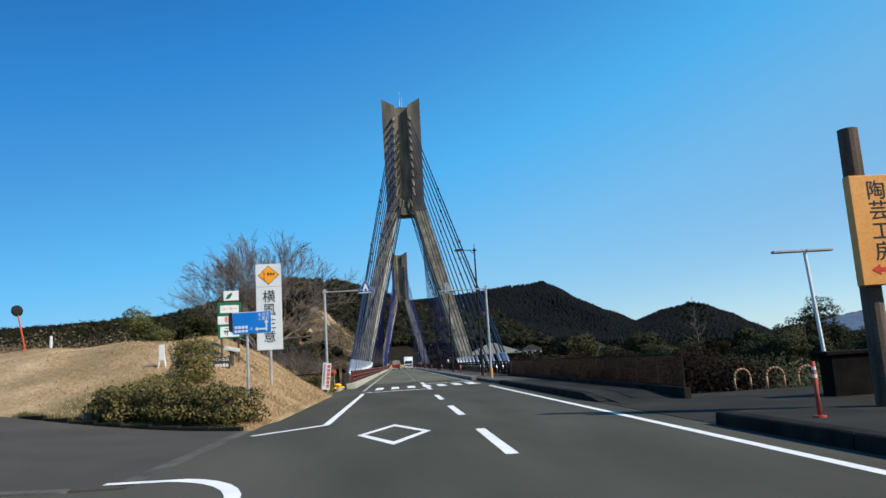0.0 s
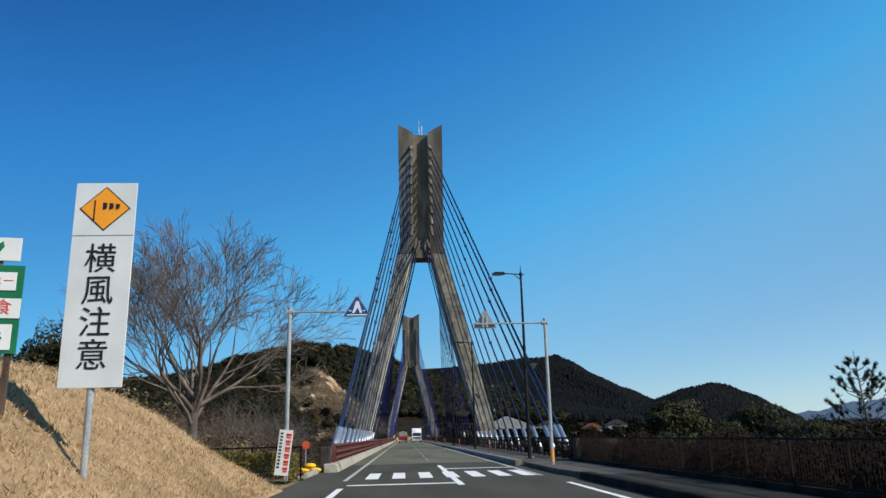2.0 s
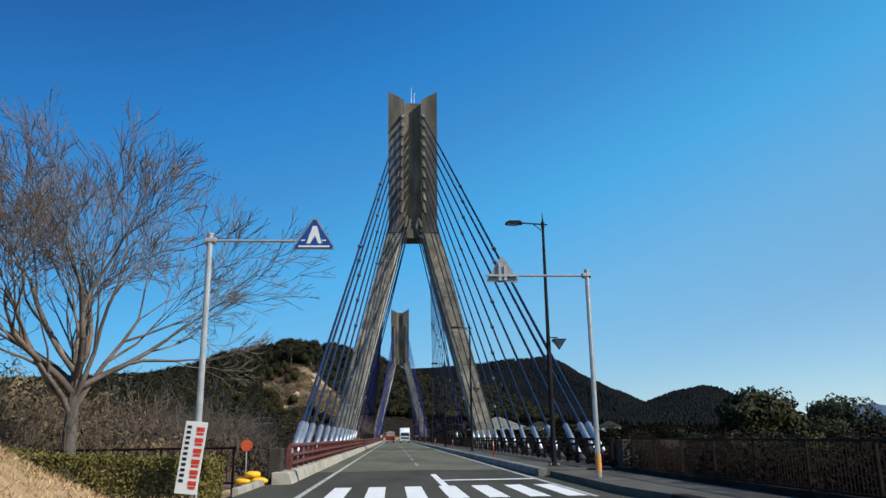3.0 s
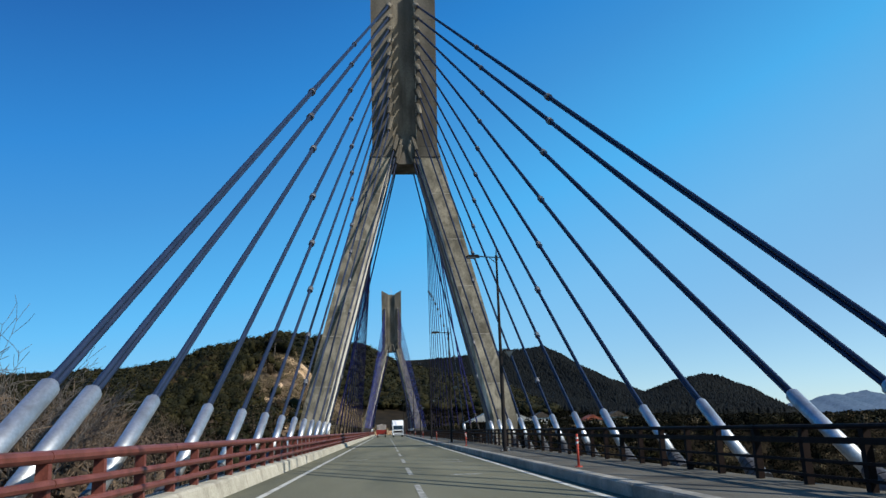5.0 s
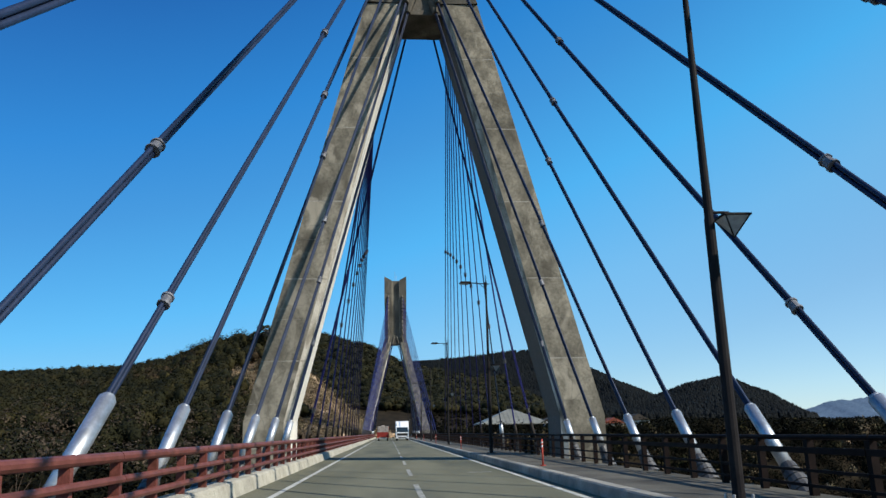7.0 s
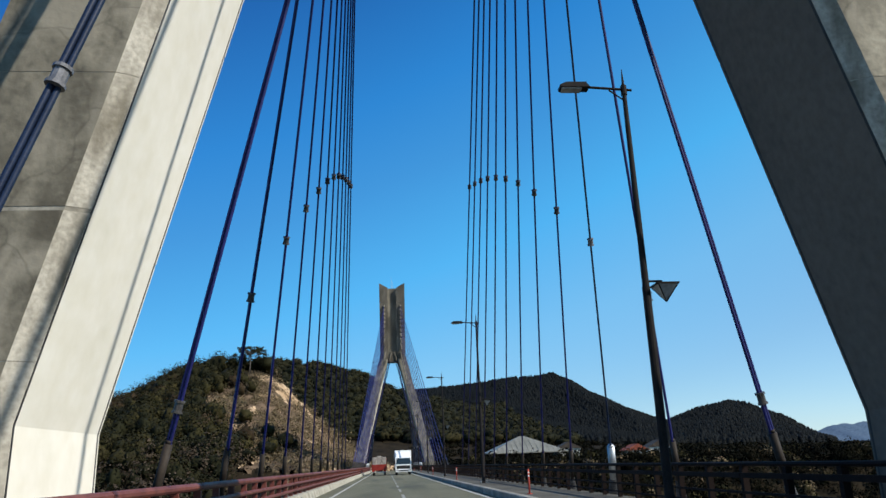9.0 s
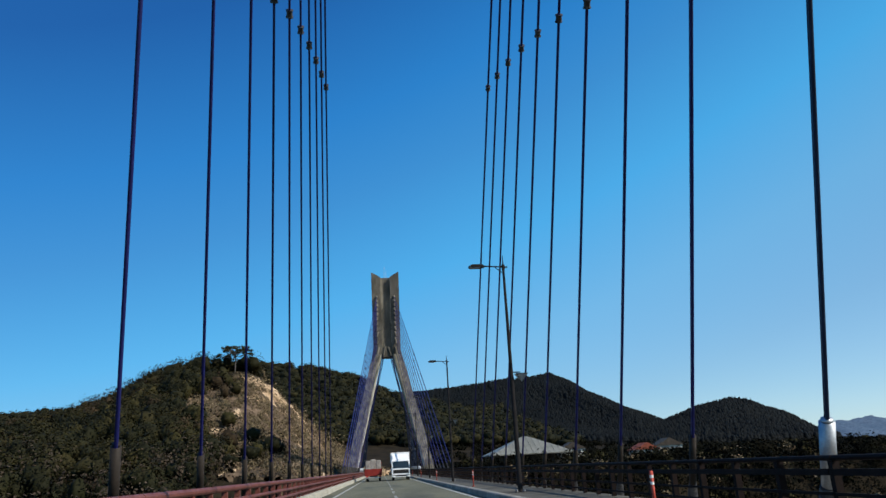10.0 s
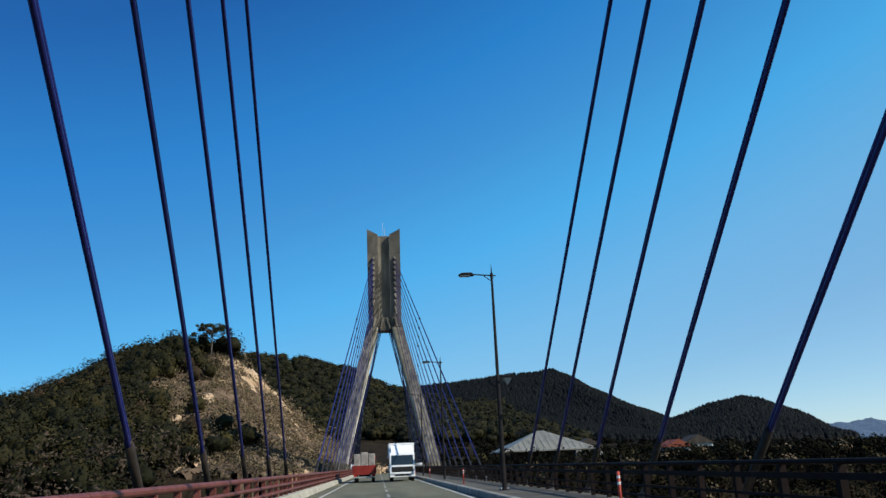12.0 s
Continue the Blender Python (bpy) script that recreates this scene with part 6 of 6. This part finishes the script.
def woods(name, label, material, spots, tall, wide, per, leaf, seed, cone, core=0.0):
    """Crowns made of loose leaf clumps, one mesh for the whole wood."""
    rng = np.random.default_rng(seed)
    n = len(spots)
    z = height(spots[:, 0], spots[:, 1])
    th, wd = tall * rng.uniform(0.65, 1.35, n), wide * rng.uniform(0.7, 1.3, n)
    d = rng.normal(size=(n, per, 3))
    d /= np.linalg.norm(d, axis=2, keepdims=True)
    if cone:
        hgt = rng.random((n, per))
        rad = (1 - hgt) * 0.5 + 0.04
        a = rng.uniform(0, 6.28, (n, per))
        off = np.stack([np.cos(a) * rad, np.sin(a) * rad, hgt], -1) * np.stack([wd, wd, th], -1)[:, None]
        d = np.stack([np.cos(a), np.sin(a), 0.4 + 0 * a], -1)
    else:
        lump = 1 + 0.32 * np.sin(d[..., 0] * 5 + np.arange(n)[:, None]) * np.cos(d[..., 1] * 4 + np.arange(n)[:, None] * 1.7) + 0.12 * np.sin(d[..., 2] * 9 + np.arange(n)[:, None])
        off = d * lump[..., None] * np.stack([wd, wd, th], -1)[:, None] * 0.5
        off[..., 2] += (th * 0.5)[:, None]
    base = np.concatenate([spots, z[:, None]], 1)
    v, f = leaves(rng, (base[:, None] + off).reshape(-1, 3), d.reshape(-1, 3), leaf, 2.6)
    if core:
        unit, tris = BALL
        lump = 1 + 0.32 * np.sin(unit[None, :, 0] * 5 + np.arange(n)[:, None]) * np.cos(unit[None, :, 1] * 4 + np.arange(n)[:, None] * 1.7) + 0.12 * np.sin(unit[None, :, 2] * 9 + np.arange(n)[:, None])
        heart = unit[None] * lump[..., None] * np.stack([wd, wd, th], -1)[:, None] * core
        heart[..., 2] += (th * 0.5)[:, None]
        hv = (base[:, None] + heart).reshape(-1, 3)
        hf = (np.arange(n)[:, None, None] * len(unit) + tris[None]).reshape(-1, 3)
        f3 = np.concatenate([f[:, [0, 1, 2]], f[:, [0, 2, 3]]])
        return tagged(fast(name, np.concatenate([hv, v]), np.concatenate([hf, f3 + len(hv)]), material, smooth=True), label, "woods", kind="stuff")
    return tagged(fast(name, v, f, material), label, "woods", kind="stuff")


def scatter(rng, n, x0, x1, y0, y1, test):
    x, y = rng.uniform(x0, x1, n), rng.uniform(y0, y1, n)
    k = test(x, y)
    return np.stack([x[k], y[k]], -1)


def ragged(x, y):
    return np.sin(x * 0.83 + y * 0.31) * np.cos(y * 0.47 - x * 0.2) + 0.6 * np.sin(x * 1.9 - y * 1.1) + 0.4 * np.sin(x * 3.7 + y * 2.3)


def scar_depth(x, y):
    """Metres in from the right-hand edge of the bare spur, ragged; negative outside."""
    z = height(x, y)
    edge = -37.5 + (30 - z) * 1.3
    return np.where((y < 342) & (y > 248) & (z > 0.2) & (z < 28.5), edge - x + 1.3 * ragged(x, y), -9.0)


def scar_width(x, y):
    return 5.0 + 22 * smooth(27.5, 19, height(x, y)) + 2 * ragged(x * 0.5, y * 0.5)


def scar_mask(x, y):
    d = scar_depth(x, y)
    return (d > 0) & (d < scar_width(x, y))


def scar_clear(x, y):
    """The bare slope and the strip before it that no wood covers."""
    d = scar_depth(x, y)
    return (d > -6) & (d < scar_width(x, y) + 1.5)


def conifers(name, label, material, spots, tall, wide, seed):
    """Plantation trees as three ragged tiers each, one mesh for the whole slope."""
    rng = np.random.default_rng(seed)
    n, k = len(spots), 7
    base = np.concatenate([spots, height(spots[:, 0], spots[:, 1])[:, None]], 1)
    th, wd = tall * rng.uniform(0.8, 1.2, n), wide * rng.uniform(0.75, 1.25, n)
    verts, faces, c0 = [], [], 0
    for low, top, rad in ((0.0, 0.55, 0.5), (0.3, 0.8, 0.38), (0.58, 1.0, 0.24)):
        a = np.arange(k)[None] * 2 * np.pi / k + rng.uniform(0, 6.28, (n, 1))
        r = rad * wd[:, None] * rng.uniform(0.65, 1.25, (n, k))
        ring = np.stack([np.cos(a) * r, np.sin(a) * r, (low + rng.uniform(-0.05, 0.05, (n, k))) * th[:, None]], -1)
        tip = np.stack([0 * th, 0 * th, top * th], -1)[:, None]
        verts.append((base[:, None] + np.concatenate([ring, tip], 1)).reshape(-1, 3))
        q = np.arange(k)
        faces.append((c0 + np.arange(n)[:, None, None] * (k + 1) + np.stack([q, (q + 1) % k, 0 * q + k], -1)[None]).reshape(-1, 3))
        c0 += n * (k + 1)
    return tagged(fast(name, np.concatenate(verts), np.concatenate(faces), material), label, "woods", kind="stuff")


rng = np.random.default_rng(61)
near = scatter(rng, 4800, -250, -6, 240, 350, lambda x, y: (height(x, y) > 2) & (np.hypot(x + 42, y - 328) > 7) & ((x < -37) | (y < 300)) & (~scar_clear(x, y) | ((rng.random(len(x)) < 0.08) & (scar_depth(x, y) > 9))))
sort = rng.random(len(near)) + 0.22 * ragged(near[:, 0] * 0.13, near[:, 1] * 0.13)
for low, high, material, label, seed in ((-9, 0.55, HILL_LEAF, "dark evergreen wood on the near hill", 62), (0.55, 0.95, OLIVE_HILL, "olive-green wood on the near hill", 77), (0.95, 9, RUST_HILL, "russet winter wood on the near hill", 78)):
    woods("near_hill_woods", label, material, near[(sort >= low) & (sort < high)], 5.0, 5.0, 170, 0.27, seed, False, 0.3)
scrub = scatter(rng, 6000, -64, 4, 250, 340, lambda x, y: scar_mask(x, y) & (scar_depth(x, y) > 2.5) & (ragged(x * 0.4, y * 0.4) > -0.6))
woods("slope_scrub", "low brown winter scrub on the bare slope", DRY_SCRUB, scrub, 1.7, 2.2, 30, 0.2, 72, False)
flank = scatter(rng, 2300, -210, -30, 120, 262, lambda x, y: (y > 170) | (x < -80))
woods("riverside_woods", "dark mixed wood on the slope below the bridge", HILL_LEAF, flank[::2], 6.0, 5.5, 200, 0.26, 63, False, 0.24)
woods("riverside_woods", "bare brown winter wood on the slope below the bridge", BARE_CROWN, flank[1::2], 5.5, 5.5, 110, 0.3, 69, False)
brown = scatter(rng, 420, -34, -7.5, 49, 96, lambda x, y: x < -7.5)
woods("brown_scrub", "low straw-brown winter scrub at the bridge head", DRY_SCRUB, brown[brown[:, 1] < 58], 1.5, 2.0, 130, 0.09, 75, False)
woods("brown_scrub", "low dark brown winter scrub on the bank beside the bridge", BARE_CROWN, brown[brown[:, 1] >= 58], 1.5, 2.0, 130, 0.09, 82, False)
upper = scatter(rng, 260, -52, -15, 52, 98, lambda x, y: x < -15)
woods("brown_scrub", "tall straw-brown brush on the rise beside the bridge head", DRY_SCRUB, upper[upper[:, 1] < 76], 3.0, 3.2, 260, 0.1, 76, False)
woods("brown_scrub", "tall bare dark brush on the rise beside the bridge", BARE_CROWN, upper[upper[:, 1] >= 76], 3.0, 3.2, 260, 0.1, 81, False)
verge = scatter(rng, 420, -90, -9, 112, 172, lambda x, y: x < -9)
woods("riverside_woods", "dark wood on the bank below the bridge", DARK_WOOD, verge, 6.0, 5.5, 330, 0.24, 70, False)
ridge = scatter(rng, 5000, -420, 110, 520, 800, lambda x, y: height(x, y) > 6)
woods("far_ridge_woods", "wooded far ridge", HILL_LEAF, ridge, 6.0, 8.0, 60, 0.8, 64, False, 0.38)
right = scatter(rng, 34000, 10, 400, 540, 955, lambda x, y: (height(x, y) > 6) & (y < 935 - 0.2 * np.abs(x - 200)))
conifers("conifer_slopes", "dark conifer plantation on the far hills", CONIFER, right, 4.6, 4.6, 65)
bank = scatter(rng, 2200, 14, 400, 330, 560, lambda x, y: (x > 64) | (y > 366))
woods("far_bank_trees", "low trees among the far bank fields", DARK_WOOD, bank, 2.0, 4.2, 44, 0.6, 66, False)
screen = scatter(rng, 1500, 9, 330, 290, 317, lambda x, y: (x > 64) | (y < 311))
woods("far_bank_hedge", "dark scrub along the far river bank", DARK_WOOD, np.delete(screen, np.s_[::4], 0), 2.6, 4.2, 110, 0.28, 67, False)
woods("far_bank_hedge", "sunlit olive scrub along the far river bank", OLIVE_HILL, screen[::8], 3.0, 4.2, 90, 0.36, 79, False)
woods("far_bank_hedge", "straw-brown scrub along the far river bank", DRY_SCRUB, screen[4::8], 2.8, 4.4, 90, 0.3, 80, False)
lower = scatter(rng, 2000, 8, 240, 225, 312, lambda x, y: y > 225 + 0.2 * x)
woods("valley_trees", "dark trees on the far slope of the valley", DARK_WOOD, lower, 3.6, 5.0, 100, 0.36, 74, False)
lefts = scatter(rng, 520, -60, -8, 300, 470, lambda x, y: (~scar_clear(x, y)) & (x < -9) & (x > -48) & ((y > 345) | (x > -36)))
woods("roadside_woods", "bare brown wood beside the far road", DRY_SCRUB, lefts, 4.2, 4.5, 70, 0.35, 68, False)

# bare cut slope on the near hill
n = 150
sx, sy = np.meshgrid(np.linspace(-66, 6, n), np.linspace(246, 344, n))
sz = height(sx, sy) + 0.45 + 0.28 * ragged(sx * 1.4, sy * 1.4) + 0.12 * ragged(sx * 4, sy * 4)
idx = np.arange(n * n).reshape(n, n)
quads = np.stack([idx[:-1, :-1], idx[:-1, 1:], idx[1:, 1:], idx[1:, :-1]], -1).reshape(-1, 4)
mid = (np.stack([sx, sy], -1).reshape(-1, 2))[quads].mean(1)
quads = quads[scar_mask(mid[:, 0], mid[:, 1])]
mid = (np.stack([sx, sy], -1).reshape(-1, 2))[quads].mean(1)
slope = tagged(fast("cut_slope", np.stack([sx, sy, sz], -1).reshape(-1, 3), quads, SCAR), "bare tan and brown cut slope on the near hill", "slope", kind="structure")
slope.data.materials.append(BROWN_SLOPE)
brown = (scar_depth(mid[:, 0], mid[:, 1]) > 4.2 + 1.4 * ragged(mid[:, 0] * 0.6, mid[:, 1] * 0.6)) & (ragged(mid[:, 0] * 0.45 + 2, mid[:, 1] * 0.45) < 1.0)
slope.data.polygons.foreach_set("material_index", brown.astype(np.int32))

# farthest hills, distance haze put into their blue colour
fx = np.linspace(-2600, 4200, 420)
fz = 70 + 26 * np.sin(fx * 0.0031 + 0.6) + 14 * np.sin(fx * 0.0083 + 2) + 5 * np.sin(fx * 0.031) + 2.2 * np.sin(fx * 0.083 + 1) + 1.2 * np.sin(fx * 0.21)
fv = np.concatenate([np.stack([fx, 0 * fx + 3000, 0 * fx - 30], -1), np.stack([fx, 0 * fx + 3500, fz * 1.12], -1), np.stack([fx, 0 * fx + 4200, 0 * fx - 30], -1)])
k = len(fx)
ff = np.array([[i + r * k, i + 1 + r * k, i + 1 + (r + 1) * k, i + (r + 1) * k] for r in (0, 1) for i in range(k - 1)])
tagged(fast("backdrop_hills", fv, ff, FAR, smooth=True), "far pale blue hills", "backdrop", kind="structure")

# ---- low rail behind the hedge ----
s = thing("low_rail", (-5.4, 47.4, float(height(-7.5, 47.4)) + 0.02), "low dark steel rail behind the hedge", "railing")
first = part("post", box(bmesh.new(), -0.03, 0.03, -0.03, 0.03, -0.3, 1.1), RAIL_DARK, s)
for k in range(1, 10):
    piece("post", first.data, s, (-0.95 * k, 0, 0))
for z in (0.2, 1.1):
    part("rail", tube(bmesh.new(), (0.06, 0, z + 0.03), (-8.7, 0, z + 0.03), 0.03, n=8), RAIL_DARK, s)
bm = bmesh.new()
for k in range(1, 57):
    if k % 6:
        box(bm, -0.158 * k - 0.008, -0.158 * k + 0.008, -0.008, 0.008, 0.24, 1.1)
part("bars", bm, RAIL_DARK, s)["kind"] = "stuff"

# a thin strip of green grass before the azaleas
rng = np.random.default_rng(52)
n = 5000
u, w = rng.uniform(0.3, 8.6, n), rng.uniform(0.08, 0.5, n)
bx, by = -5.3 - 0.889 * u + 0.459 * w, 19.3 + 0.459 * u + 0.889 * w
bz = height(bx, by)
hgt, a = rng.uniform(0.06, 0.18, n), rng.uniform(0, 6.28, n)
wx, wy, lx, ly = np.cos(a) * 0.012, np.sin(a) * 0.012, rng.normal(size=n) * 0.05, rng.normal(size=n) * 0.05
tri = np.stack([np.stack([bx - wx, by - wy, bz - 0.01], -1), np.stack([bx + wx, by + wy, bz - 0.01], -1), np.stack([bx + lx, by + ly, bz + hgt], -1)], 1).reshape(-1, 3)
tagged(fast("verge_grass", tri, np.arange(3 * n).reshape(-1, 3), OLIVE_LEAF), "strip of green grass before the azaleas", "grass", kind="stuff")
